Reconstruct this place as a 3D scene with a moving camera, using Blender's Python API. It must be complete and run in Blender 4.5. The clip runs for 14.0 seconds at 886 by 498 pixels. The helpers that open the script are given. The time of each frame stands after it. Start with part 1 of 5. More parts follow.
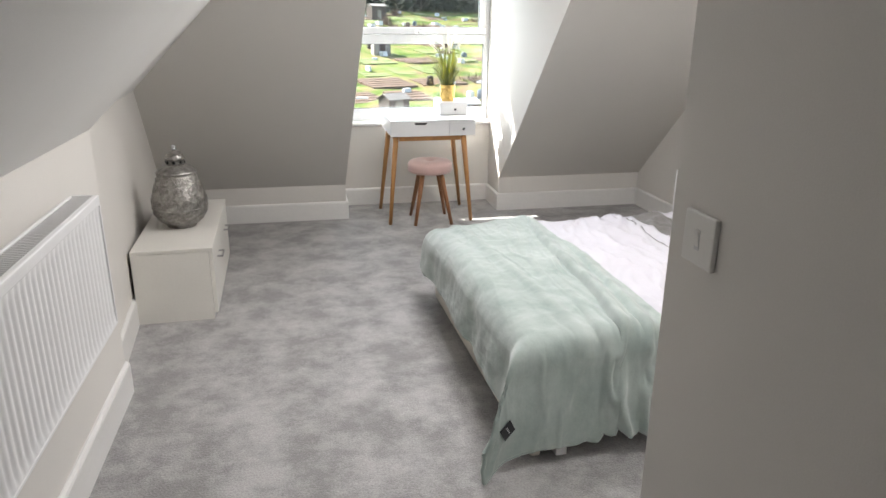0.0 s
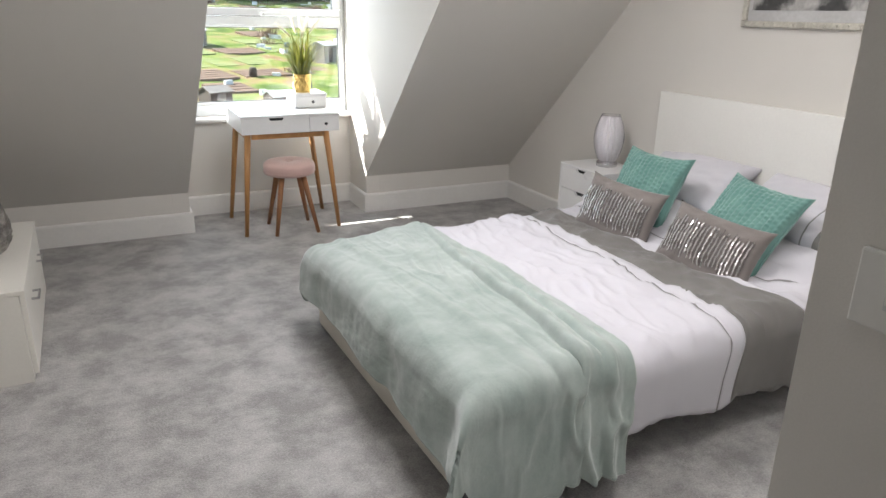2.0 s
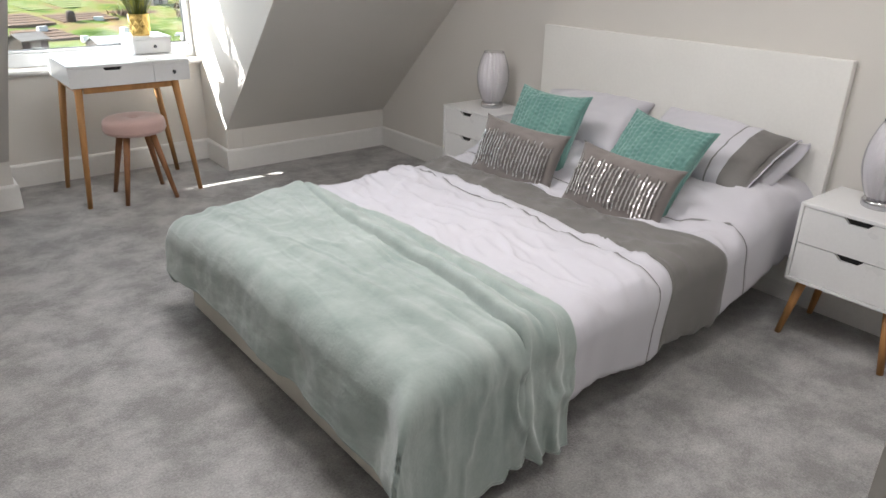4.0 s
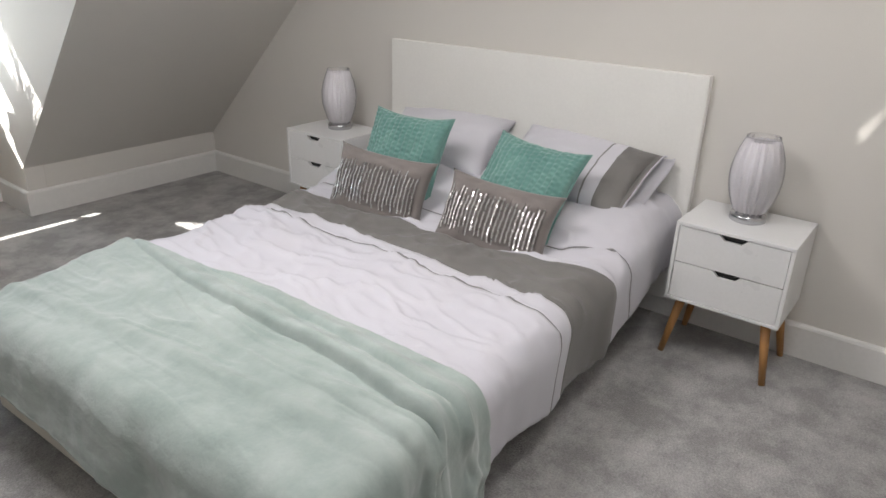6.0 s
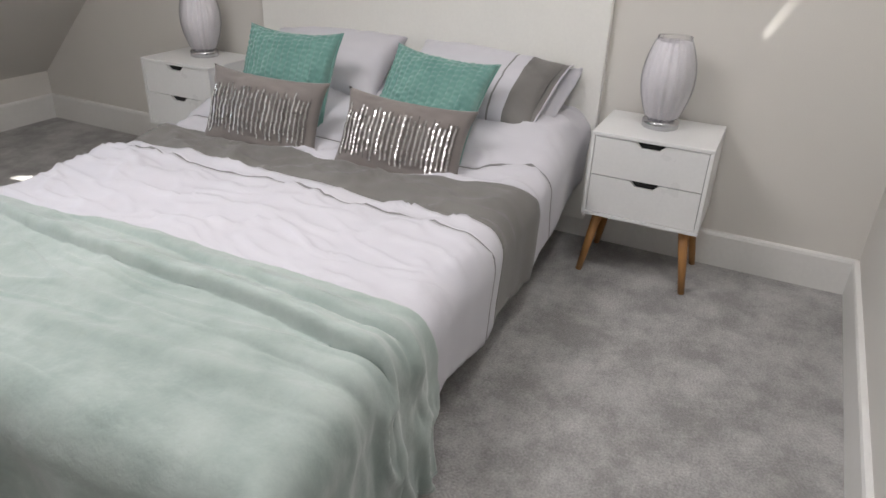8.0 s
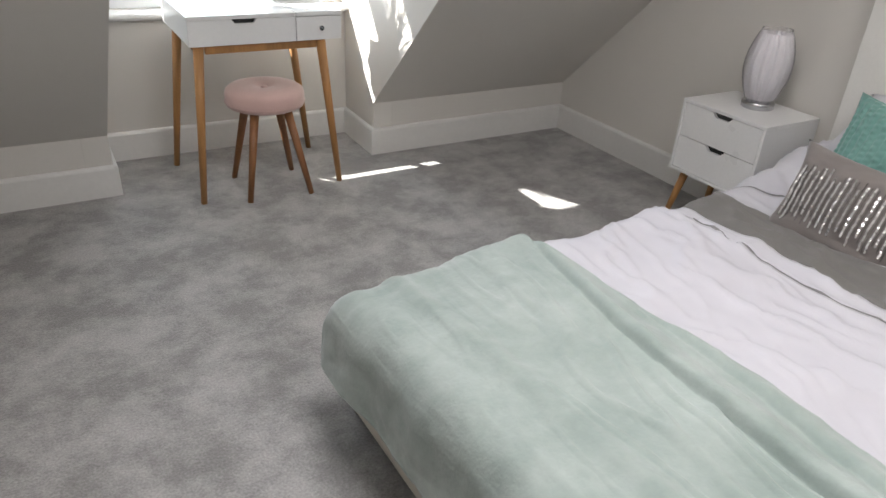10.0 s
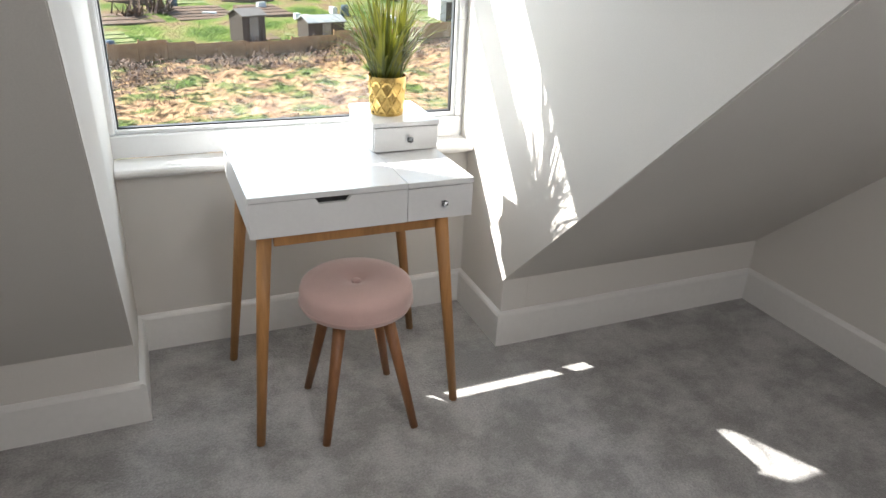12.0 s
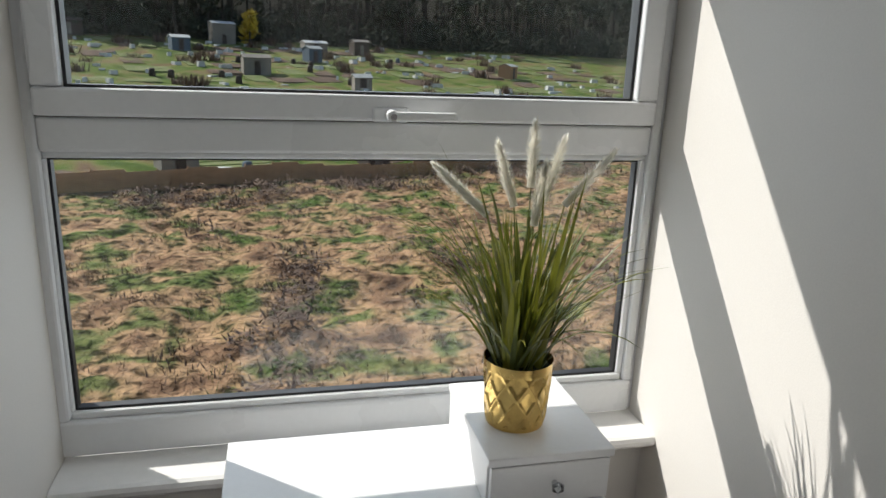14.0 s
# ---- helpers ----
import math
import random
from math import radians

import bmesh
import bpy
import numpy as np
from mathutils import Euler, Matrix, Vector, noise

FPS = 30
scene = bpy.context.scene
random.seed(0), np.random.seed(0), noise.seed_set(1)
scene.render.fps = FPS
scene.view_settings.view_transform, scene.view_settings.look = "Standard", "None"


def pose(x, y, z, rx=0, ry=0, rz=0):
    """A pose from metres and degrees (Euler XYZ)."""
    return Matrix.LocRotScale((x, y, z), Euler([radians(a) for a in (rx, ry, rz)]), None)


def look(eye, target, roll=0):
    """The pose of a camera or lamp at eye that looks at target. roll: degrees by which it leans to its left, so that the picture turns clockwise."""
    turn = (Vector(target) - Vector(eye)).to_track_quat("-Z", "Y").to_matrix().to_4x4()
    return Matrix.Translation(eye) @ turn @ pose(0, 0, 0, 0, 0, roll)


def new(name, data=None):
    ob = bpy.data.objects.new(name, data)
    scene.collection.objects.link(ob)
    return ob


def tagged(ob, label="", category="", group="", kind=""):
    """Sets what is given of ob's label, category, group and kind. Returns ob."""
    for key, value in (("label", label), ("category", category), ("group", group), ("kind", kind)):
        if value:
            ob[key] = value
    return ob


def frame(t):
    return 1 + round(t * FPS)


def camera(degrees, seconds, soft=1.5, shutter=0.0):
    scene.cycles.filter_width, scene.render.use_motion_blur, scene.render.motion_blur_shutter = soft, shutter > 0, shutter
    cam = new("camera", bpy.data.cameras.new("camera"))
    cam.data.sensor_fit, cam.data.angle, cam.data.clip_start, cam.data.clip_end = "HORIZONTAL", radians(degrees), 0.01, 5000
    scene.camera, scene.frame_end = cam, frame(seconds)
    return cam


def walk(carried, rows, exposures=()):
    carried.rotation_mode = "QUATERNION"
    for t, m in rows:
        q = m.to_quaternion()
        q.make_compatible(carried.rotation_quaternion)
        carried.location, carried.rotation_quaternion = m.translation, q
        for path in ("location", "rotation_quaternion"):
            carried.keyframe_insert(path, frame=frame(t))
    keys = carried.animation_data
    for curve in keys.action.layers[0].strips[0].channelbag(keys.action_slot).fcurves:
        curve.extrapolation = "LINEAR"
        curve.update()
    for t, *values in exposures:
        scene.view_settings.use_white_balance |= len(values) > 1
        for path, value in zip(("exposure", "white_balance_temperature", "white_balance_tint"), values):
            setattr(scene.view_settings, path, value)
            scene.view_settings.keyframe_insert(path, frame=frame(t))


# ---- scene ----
cam = camera(65.5, 14.0)
PATH = [
    (0, (-1.484, -1.103, 1.426), (-1.097, 0.755, 0.796), 0.4),
    (0.5, (-1.466, -0.953, 1.442), (-0.927, 0.866, 0.807), 0.5),
    (1, (-1.499, -0.819, 1.426), (-0.908, 0.984, 0.791), 0.5),
    (1.5, (-1.552, -0.683, 1.395), (-0.874, 1.09, 0.766), 1.1),
    (2, (-1.579, -0.544, 1.365), (-0.748, 1.155, 0.717), 1.1),
    (2.5, (-1.572, -0.45, 1.323), (-0.598, 1.158, 0.639), 1.1),
    (3, (-1.561, -0.396, 1.313), (-0.491, 1.122, 0.573), 1.1),
    (5.5, (-1.482, 0.061, 1.34), (-0.165, 1.345, 0.554), 1.6),
    (6, (-1.416, 0.094, 1.361), (0.05, 1.205, 0.576), 1.6),
    (6.5, (-1.354, 0.116, 1.391), (0.242, 1.01, 0.582), 1.2),
    (7, (-1.333, 0.143, 1.323), (0.349, 0.886, 0.535), 1.5),
    (7.5, (-1.326, 0.191, 1.259), (0.358, 0.889, 0.436), 1.7),
    (8, (-1.337, 0.299, 1.197), (0.277, 1.058, 0.291), 2.2),
    (8.5, (-1.357, 0.405, 1.2), (0.026, 1.424, 0.177), 2.6),
    (9, (-1.376, 0.548, 1.224), (-0.199, 1.781, 0.179), 3.4),
    (11.5, (-1.174, 1.828, 1.347), (-0.429, 3.472, 0.485), 2.8),
    (12, (-1.045, 2.1, 1.366), (-0.314, 3.764, 0.53), 2.7),
    (12.5, (-0.952, 2.376, 1.363), (-0.232, 4.061, 0.562), 2.4),
    (13, (-0.903, 2.63, 1.361), (-0.218, 4.359, 0.625), 2.4),
    (13.5, (-0.81, 2.864, 1.384), (-0.221, 4.664, 0.742), 2.2),
    (14, (-0.752, 3.114, 1.442), (-0.299, 4.988, 0.911), 2.2),
]
walk(cam, [(t, look(eye, target, roll)) for t, eye, target, roll in PATH], exposures=[(0.0, 2.34), (2.5, 2.1), (6.0, 1.95), (8.0, 1.95), (8.5, 1.96), (9.0, 1.85), (11.5, 2.1), (12.0, 1.78), (12.5, 1.25), (13.0, 0.85), (13.5, 0.31), (14.0, 0.13)])

# ---- light ----
SUN_TRAVEL = Vector((0.248, -0.215, -0.27)).normalized()
world = bpy.data.worlds.new("sky")
scene.world = world
world.use_nodes = True
wn = world.node_tree.nodes
wn.clear()
sky = wn.new("ShaderNodeTexSky")
sky.sky_type = "NISHITA"
sky.sun_disc = False
sky.sun_elevation = math.asin(-SUN_TRAVEL.z)
sky.sun_rotation = math.atan2(-SUN_TRAVEL.x, -SUN_TRAVEL.y)
bg = wn.new("ShaderNodeBackground")
bg.inputs["Strength"].default_value = 0.12
wo = wn.new("ShaderNodeOutputWorld")
world.node_tree.links.new(sky.outputs[0], bg.inputs[0])
world.node_tree.links.new(bg.outputs[0], wo.inputs[0])

sun_data = bpy.data.lights.new("sun", "SUN")
sun_data.energy = 5.0
sun_data.angle = radians(0.5)
sun_data.color = (1.0, 0.97, 0.91)
sun = new("sun", sun_data)
sun.matrix_world = look((-20, 25, 25), Vector((-20, 25, 25)) + SUN_TRAVEL)

win_data = bpy.data.lights.new("window_daylight", "AREA")
win_data.shape = "RECTANGLE"
win_data.size, win_data.size_y = 1.1, 1.0
win_data.energy = 5.6
win_data.color = (0.82, 0.91, 1.0)
win_light = new("window_daylight", win_data)
# fill lamp hung below the unseen roof window, aimed down into the room
roof_data = bpy.data.lights.new("roof_window_daylight", "AREA")
roof_data.shape = "RECTANGLE"
roof_data.size, roof_data.size_y = 0.66, 0.74
roof_data.energy = 6.2
roof_data.color = (1.0, 0.962, 0.962)
roof_light = new("roof_window_daylight", roof_data)
roof_light.matrix_world = look((-0.64, 1.80, 2.10), (-0.64 - 0.02, 1.80 - 0.30, 1.10))
# fill lamp under an added rooflight, brightens the bed's near side and tables
fill_data = bpy.data.lights.new("rooflight_daylight", "AREA")
fill_data.shape = "RECTANGLE"
fill_data.size, fill_data.size_y = 0.56, 0.50
fill_data.energy = 4.8
fill_data.color = (1.0, 0.975, 0.965)
fill_light = new("rooflight_daylight", fill_data)
fill_light.matrix_world = look((-0.30, 0.36, 2.745), (-0.30, 0.362, 1.0))
win_light.matrix_world = look((-0.58, 4.62, 1.3), (-0.58, 2.0, 0.7))


# ---- small builders ----
def part(name, bm, material, parent=None, label="", smooth=False):
    me = bpy.data.meshes.new(name)
    bmesh.ops.recalc_face_normals(bm, faces=bm.faces)
    bm.to_mesh(me)
    bm.free()
    if smooth:
        me.polygons.foreach_set("use_smooth", [True] * len(me.polygons))
    me.materials.append(material)
    ob = new(name, me)
    if parent is not None:
        ob.parent = parent
    if label:
        ob["label"] = label
    return ob


def thing(name, place, label, category, group="", turn=0.0):
    ob = new(name)
    ob.empty_display_size = 0.1
    ob.location = place
    ob.rotation_euler = (0, 0, radians(turn))
    return tagged(ob, label, category, group)


def structure(name, bm, material, label, smooth=False):
    return tagged(part(name, bm, material, None, "", smooth), label, name.split("_")[0], "", "structure")


def box(bm, x0, x1, y0, y1, z0, z1, bevel=0.0, segments=2):
    vs = [bm.verts.new(p) for p in ((x0, y0, z0), (x1, y0, z0), (x1, y1, z0), (x0, y1, z0),
                                    (x0, y0, z1), (x1, y0, z1), (x1, y1, z1), (x0, y1, z1))]
    fs = [bm.faces.new([vs[i] for i in f]) for f in ((3, 2, 1, 0), (4, 5, 6, 7), (0, 1, 5, 4), (1, 2, 6, 5), (2, 3, 7, 6), (3, 0, 4, 7))]
    if bevel > 0:
        edges = {e for f in fs for e in f.edges}
        bmesh.ops.bevel(bm, geom=list(edges), offset=bevel, segments=segments, affect="EDGES", profile=0.5)
    return bm


def boxed(x0, x1, y0, y1, z0, z1, bevel=0.0, segments=2):
    return box(bmesh.new(), x0, x1, y0, y1, z0, z1, bevel, segments)


def prism(bm, poly, axis, a, b):
    """A polygon in the plane across axis, pushed from a to b."""
    def at(p, v):
        return {"x": (v, p[0], p[1]), "y": (p[0], v, p[1]), "z": (p[0], p[1], v)}[axis]
    lo = [bm.verts.new(at(p, a)) for p in poly]
    hi = [bm.verts.new(at(p, b)) for p in poly]
    n = len(poly)
    bm.faces.new(lo)
    bm.faces.new(hi[::-1])
    for i in range(n):
        bm.faces.new((lo[i], hi[i], hi[(i + 1) % n], lo[(i + 1) % n]))
    return bm


def lathe(bm, profile, seg=32, centre=(0, 0), flute=0, depth=0.0, close=True):
    """Turn (radius, z) pairs about an upright axis; flutes wave the radius."""
    rings = []
    for r, z in profile:
        ring = []
        for i in range(seg):
            a = 2 * math.pi * i / seg
            rr = r * (1 + depth * math.cos(flute * a)) if flute else r
            ring.append(bm.verts.new((centre[0] + rr * math.cos(a), centre[1] + rr * math.sin(a), z)))
        rings.append(ring)
    for lo, hi in zip(rings, rings[1:]):
        for i in range(seg):
            bm.faces.new((lo[i], lo[(i + 1) % seg], hi[(i + 1) % seg], hi[i]))
    if close:
        bm.faces.new(rings[0][::-1])
        bm.faces.new(rings[-1])
    return bm


def rod(bm, p, q, r0, r1, seg=12):
    """A tapered round rod from p to q."""
    p, q = Vector(p), Vector(q)
    turn = (q - p).to_track_quat("Z", "Y")
    ends = []
    for c, r in ((p, r0), (q, r1)):
        ends.append([bm.verts.new(c + turn @ Vector((r * math.cos(2 * math.pi * i / seg), r * math.sin(2 * math.pi * i / seg), 0))) for i in range(seg)])
    for i in range(seg):
        bm.faces.new((ends[0][i], ends[0][(i + 1) % seg], ends[1][(i + 1) % seg], ends[1][i]))
    bm.faces.new(ends[0][::-1])
    bm.faces.new(ends[1])
    return bm


def sheet(bm, nu, nv, fn):
    """A grid of points fn(u, v), u and v from 0 to 1."""
    vs = [[bm.verts.new(fn(i / nu, j / nv)) for j in range(nv + 1)] for i in range(nu + 1)]
    for i in range(nu):
        for j in range(nv):
            bm.faces.new((vs[i][j], vs[i + 1][j], vs[i + 1][j + 1], vs[i][j + 1]))
    return bm


def fbm(x, y, z=0.0, scale=1.0, octaves=4):
    return noise.fractal(Vector((x * scale, y * scale, z * scale)), 1.0, 2.0, octaves)


# ---- materials ----
def material(name, colour, rough=0.5, metal=0.0, vary=0.08, scale=3.0, grain=120.0, bump=0.1, bump_scale=None, second=None,
             sheen=0.0, spec=0.5, stretch=(1, 1, 1), bump_dist=0.002, threshold=(0.35, 0.65), coat=0.0, detail=5, coarse=0.5):
    """A painted, woven or grown surface: two scales of colour change and a fine relief."""
    m = bpy.data.materials.new(name)
    m.use_nodes = True
    nt = m.node_tree
    n, l = nt.nodes, nt.links
    b = n["Principled BSDF"]
    tc = n.new("ShaderNodeTexCoord")
    mp = n.new("ShaderNodeMapping")
    mp.inputs["Scale"].default_value = stretch
    l.new(tc.outputs["Object"], mp.inputs[0])
    big = n.new("ShaderNodeTexNoise")
    big.inputs["Scale"].default_value = scale
    big.inputs["Detail"].default_value = detail
    big.inputs["Roughness"].default_value = coarse
    l.new(mp.outputs[0], big.inputs["Vector"])
    ramp = n.new("ShaderNodeMapRange")
    ramp.inputs[1].default_value, ramp.inputs[2].default_value = threshold
    l.new(big.outputs[0], ramp.inputs[0])
    fine = n.new("ShaderNodeTexNoise")
    fine.inputs["Scale"].default_value = grain
    fine.inputs["Detail"].default_value = 3
    l.new(mp.outputs[0], fine.inputs["Vector"])
    mix = n.new("ShaderNodeMix")
    mix.data_type = "RGBA"
    other = second or tuple(c * (1 - vary * 2) for c in colour)
    mix.inputs[6].default_value = (*other, 1)
    mix.inputs[7].default_value = (*colour, 1)
    l.new(ramp.outputs[0], mix.inputs[0])
    mix2 = n.new("ShaderNodeMix")
    mix2.data_type = "RGBA"
    mix2.blend_type = "MULTIPLY"
    mix2.inputs[0].default_value = min(1.0, vary * 3)
    l.new(mix.outputs[2], mix2.inputs[6])
    gr = n.new("ShaderNodeMapRange")
    gr.inputs[1].default_value, gr.inputs[2].default_value = 0.3, 0.7
    gr.inputs[3].default_value, gr.inputs[4].default_value = 0.55, 1.15
    l.new(fine.outputs[0], gr.inputs[0])
    l.new(gr.outputs[0], mix2.inputs[7])
    l.new(mix2.outputs[2], b.inputs["Base Color"])
    b.inputs["Metallic"].default_value = metal
    b.inputs["Specular IOR Level"].default_value = spec
    b.inputs["Sheen Weight"].default_value = sheen
    b.inputs["Coat Weight"].default_value = coat
    rr = n.new("ShaderNodeMapRange")
    rr.inputs[3].default_value, rr.inputs[4].default_value = max(0.02, rough - 0.08), min(1.0, rough + 0.08)
    l.new(big.outputs[0], rr.inputs[0])
    l.new(rr.outputs[0], b.inputs["Roughness"])
    if bump > 0:
        bn = n.new("ShaderNodeBump")
        bn.inputs["Strength"].default_value = bump
        bn.inputs["Distance"].default_value = bump_dist
        src = fine
        if bump_scale:
            src = n.new("ShaderNodeTexNoise")
            src.inputs["Scale"].default_value = bump_scale
            src.inputs["Detail"].default_value = 4
            l.new(mp.outputs[0], src.inputs["Vector"])
        l.new(src.outputs[0], bn.inputs["Height"])
        l.new(bn.outputs[0], b.inputs["Normal"])
    return m


WALL = material("wall_paint", (0.70, 0.675, 0.638), 0.75, vary=0.02, scale=1.2, grain=300, bump=0.12, spec=0.25)
CEIL = material("ceiling_paint", (0.84, 0.83, 0.81), 0.8, vary=0.02, scale=1.2, grain=300, bump=0.12, spec=0.2)
TRIM = material("white_gloss_trim", (0.78, 0.77, 0.75), 0.35, vary=0.02, scale=3, grain=60, bump=0.03)
CARPET = material("grey_carpet", (0.47, 0.46, 0.452), 0.95, vary=0.17, scale=5.0, detail=14, coarse=0.72, grain=150, bump=0.9, bump_scale=140, second=(0.29, 0.283, 0.278), spec=0.1, bump_dist=0.006, sheen=0.2, threshold=(0.41, 0.60))
UPVC = material("upvc", (0.82, 0.83, 0.84), 0.28, vary=0.015, scale=4, grain=80, bump=0.01)
WHITE = material("white_lacquer", (0.80, 0.80, 0.80), 0.3, vary=0.015, scale=4, grain=90, bump=0.015)
CREAM = material("cream_lacquer", (0.76, 0.74, 0.69), 0.35, vary=0.02, scale=4, grain=90, bump=0.02)
OFFWHITE = material("off_white_panel", (0.83, 0.82, 0.79), 0.45, vary=0.015, scale=3, grain=90, bump=0.02)
# near-black colour stands in for shade inside slots, holes and hollow parts
DARK = material("slot_shade", (0.015, 0.015, 0.015), 0.6, vary=0.05)
RUBBER = material("black_gasket", (0.02, 0.02, 0.022), 0.5, vary=0.05)
OAK = material("light_oak", (0.52, 0.255, 0.088), 0.45, vary=0.10, scale=14, grain=160, bump=0.08, stretch=(1, 1, 0.08), second=(0.36, 0.18, 0.065))
WALNUT = material("brown_beech", (0.33, 0.15, 0.062), 0.45, vary=0.10, scale=14, grain=160, bump=0.08, stretch=(1, 1, 0.08), second=(0.235, 0.10, 0.042))


BEIGE = material("cream_fabric", (0.66, 0.63, 0.56), 0.8, vary=0.04, scale=5, grain=500, bump=0.25, spec=0.2)
COTTON = material("white_cotton", (0.60, 0.59, 0.635), 0.85, vary=0.02, scale=6, grain=600, bump=0.15, spec=0.2, sheen=0.2)
GREYCLOTH = material("grey_satin_cotton", (0.185, 0.176, 0.168), 0.6, vary=0.06, scale=9, grain=500, bump=0.2, spec=0.35, sheen=0.2)
PIPING = material("dark_grey_piping", (0.24, 0.235, 0.24), 0.7, vary=0.05, grain=500)
MINT = material("mint_fleece", (0.285, 0.345, 0.318), 0.95, vary=0.04, scale=5.0, detail=12, grain=160, bump=0.30, bump_scale=110, coarse=0.66, threshold=(0.36, 0.64), second=(0.40, 0.455, 0.43), spec=0.1, sheen=0.5, bump_dist=0.003)
TEAL = material("teal_velvet", (0.13, 0.275, 0.245), 0.75, vary=0.06, scale=12, grain=420, bump=0.25, second=(0.165, 0.325, 0.29), spec=0.25, sheen=0.5)
TAUPE = material("taupe_cushion_cloth", (0.215, 0.19, 0.18), 0.8, vary=0.05, scale=8, grain=600, bump=0.2, spec=0.2, sheen=0.3)
SEQUIN = material("silver_sequin", (0.72, 0.71, 0.70), 0.28, metal=1.0, vary=0.12, scale=60, grain=300, bump=0.0)
GUNMETAL = material("gunmetal_bead", (0.10, 0.095, 0.09), 0.4, metal=0.7, vary=0.1, scale=60, grain=200, bump=0.0)
PINK = material("blush_velvet", (0.66, 0.455, 0.415), 0.85, vary=0.04, scale=9, grain=420, bump=0.3, spec=0.2, sheen=0.5)
CHROME = material("brushed_chrome", (0.62, 0.62, 0.64), 0.22, metal=1.0, vary=0.05, scale=20, grain=200, bump=0.02)
GOLD = material("polished_gold", (0.80, 0.55, 0.19), 0.25, metal=1.0, vary=0.06, scale=18, grain=120, bump=0.05)
SILVER = material("aged_silver", (0.48, 0.465, 0.44), 0.36, metal=0.9, vary=0.16, scale=30, grain=140, bump=0.8, bump_scale=70, second=(0.24, 0.23, 0.215), bump_dist=0.006)
BLADE = material("green_blade", (0.028, 0.054, 0.008), 0.5, vary=0.14, scale=14, grain=60, bump=0.05, second=(0.11, 0.13, 0.025))
bn = BLADE.node_tree
info, tint, base = bn.nodes.new("ShaderNodeObjectInfo"), bn.nodes.new("ShaderNodeMix"), bn.nodes["Principled BSDF"].inputs["Base Color"]
tint.data_type = "RGBA"
tint.inputs[7].default_value = (0.32, 0.30, 0.03, 1)
pick = bn.nodes.new("ShaderNodeMapRange")
pick.inputs[1].default_value, pick.inputs[2].default_value, pick.inputs[4].default_value = 0.40, 1.0, 0.85
bn.links.new(info.outputs["Random"], pick.inputs[0])
bn.links.new(pick.outputs[0], tint.inputs[0])
bn.links.new(base.links[0].from_socket, tint.inputs[6])
bn.links.new(tint.outputs[2], base)
PLUME = material("cream_plume", (0.84, 0.82, 0.75), 0.95, vary=0.08, scale=40, grain=300, bump=0.6)


def see_through(m, colour, share):
    """Let part of the light pass through thin leaf or fluff."""
    n, l = m.node_tree.nodes, m.node_tree.links
    out = n["Material Output"].inputs["Surface"]
    src = out.links[0].from_socket
    tr, mx = n.new("ShaderNodeBsdfTranslucent"), n.new("ShaderNodeMixShader")
    tr.inputs["Color"].default_value = (*colour, 1)
    mx.inputs[0].default_value = share
    l.new(src, mx.inputs[1])
    l.new(tr.outputs[0], mx.inputs[2])
    l.new(mx.outputs[0], out)


see_through(PLUME, (0.92, 0.89, 0.80), 0.62)
see_through(BLADE, (0.30, 0.32, 0.03), 0.14)
SOIL = material("potting_moss", (0.03, 0.04, 0.015), 0.95, vary=0.15, scale=40, grain=150, bump=0.8)
PLASTIC = material("white_plastic", (0.74, 0.73, 0.70), 0.3, vary=0.01, scale=8, grain=100, bump=0.0)
RADMETAL = material("white_enamel", (0.80, 0.80, 0.80), 0.32, vary=0.015, scale=6, grain=100, bump=0.02)
PALESILVER = material("pale_silver_leaf", (0.66, 0.63, 0.56), 0.38, metal=0.45, vary=0.10, scale=25, grain=90, bump=0.2)
PRINT = material("grey_print", (0.45, 0.44, 0.43), 0.5, vary=0.25, scale=6, grain=30, bump=0.0, second=(0.06, 0.06, 0.06), threshold=(0.42, 0.55))
PALE_CARD = material("pale_grey_card", (0.55, 0.55, 0.55), 0.6, vary=0.06, scale=5, grain=60, bump=0.0)
LABEL = material("black_label", (0.015, 0.015, 0.018), 0.6, vary=0.05)
INK = material("pale_ink", (0.6, 0.6, 0.6), 0.6, vary=0.02)


def glass_material(name, tint=(1, 1, 1), ior=1.5, rough=0.02, milk=0.0):
    m = bpy.data.materials.new(name)
    m.use_nodes = True
    n, l = m.node_tree.nodes, m.node_tree.links
    n.clear()
    out = n.new("ShaderNodeOutputMaterial")
    mix = n.new("ShaderNodeMixShader")
    clear = n.new("ShaderNodeBsdfTransparent")
    clear.inputs[0].default_value = (*tint, 1)
    gloss = n.new("ShaderNodeBsdfGlossy")
    gloss.inputs["Roughness"].default_value = rough
    fres = n.new("ShaderNodeFresnel")
    fres.inputs["IOR"].default_value = ior
    l.new(fres.outputs[0], mix.inputs[0])
    l.new(clear.outputs[0], mix.inputs[1])
    l.new(gloss.outputs[0], mix.inputs[2])
    haze = n.new("ShaderNodeBsdfDiffuse")
    haze.inputs[0].default_value = (0.85, 0.84, 0.86, 1)
    both = n.new("ShaderNodeMixShader")
    both.inputs[0].default_value = milk
    l.new(mix.outputs[0], both.inputs[1])
    l.new(haze.outputs[0], both.inputs[2])
    l.new((both if milk else mix).outputs[0], out.inputs[0])
    return m


GLASS = glass_material("window_glass", (0.97, 0.985, 0.975), 1.5)
LAMPGLASS = glass_material("lamp_glass", (0.985, 0.98, 0.985), 1.2, 0.08, 0.18)
CRYSTAL = glass_material("crystal_knob", (0.8, 0.82, 0.84), 2.2, 0.03)
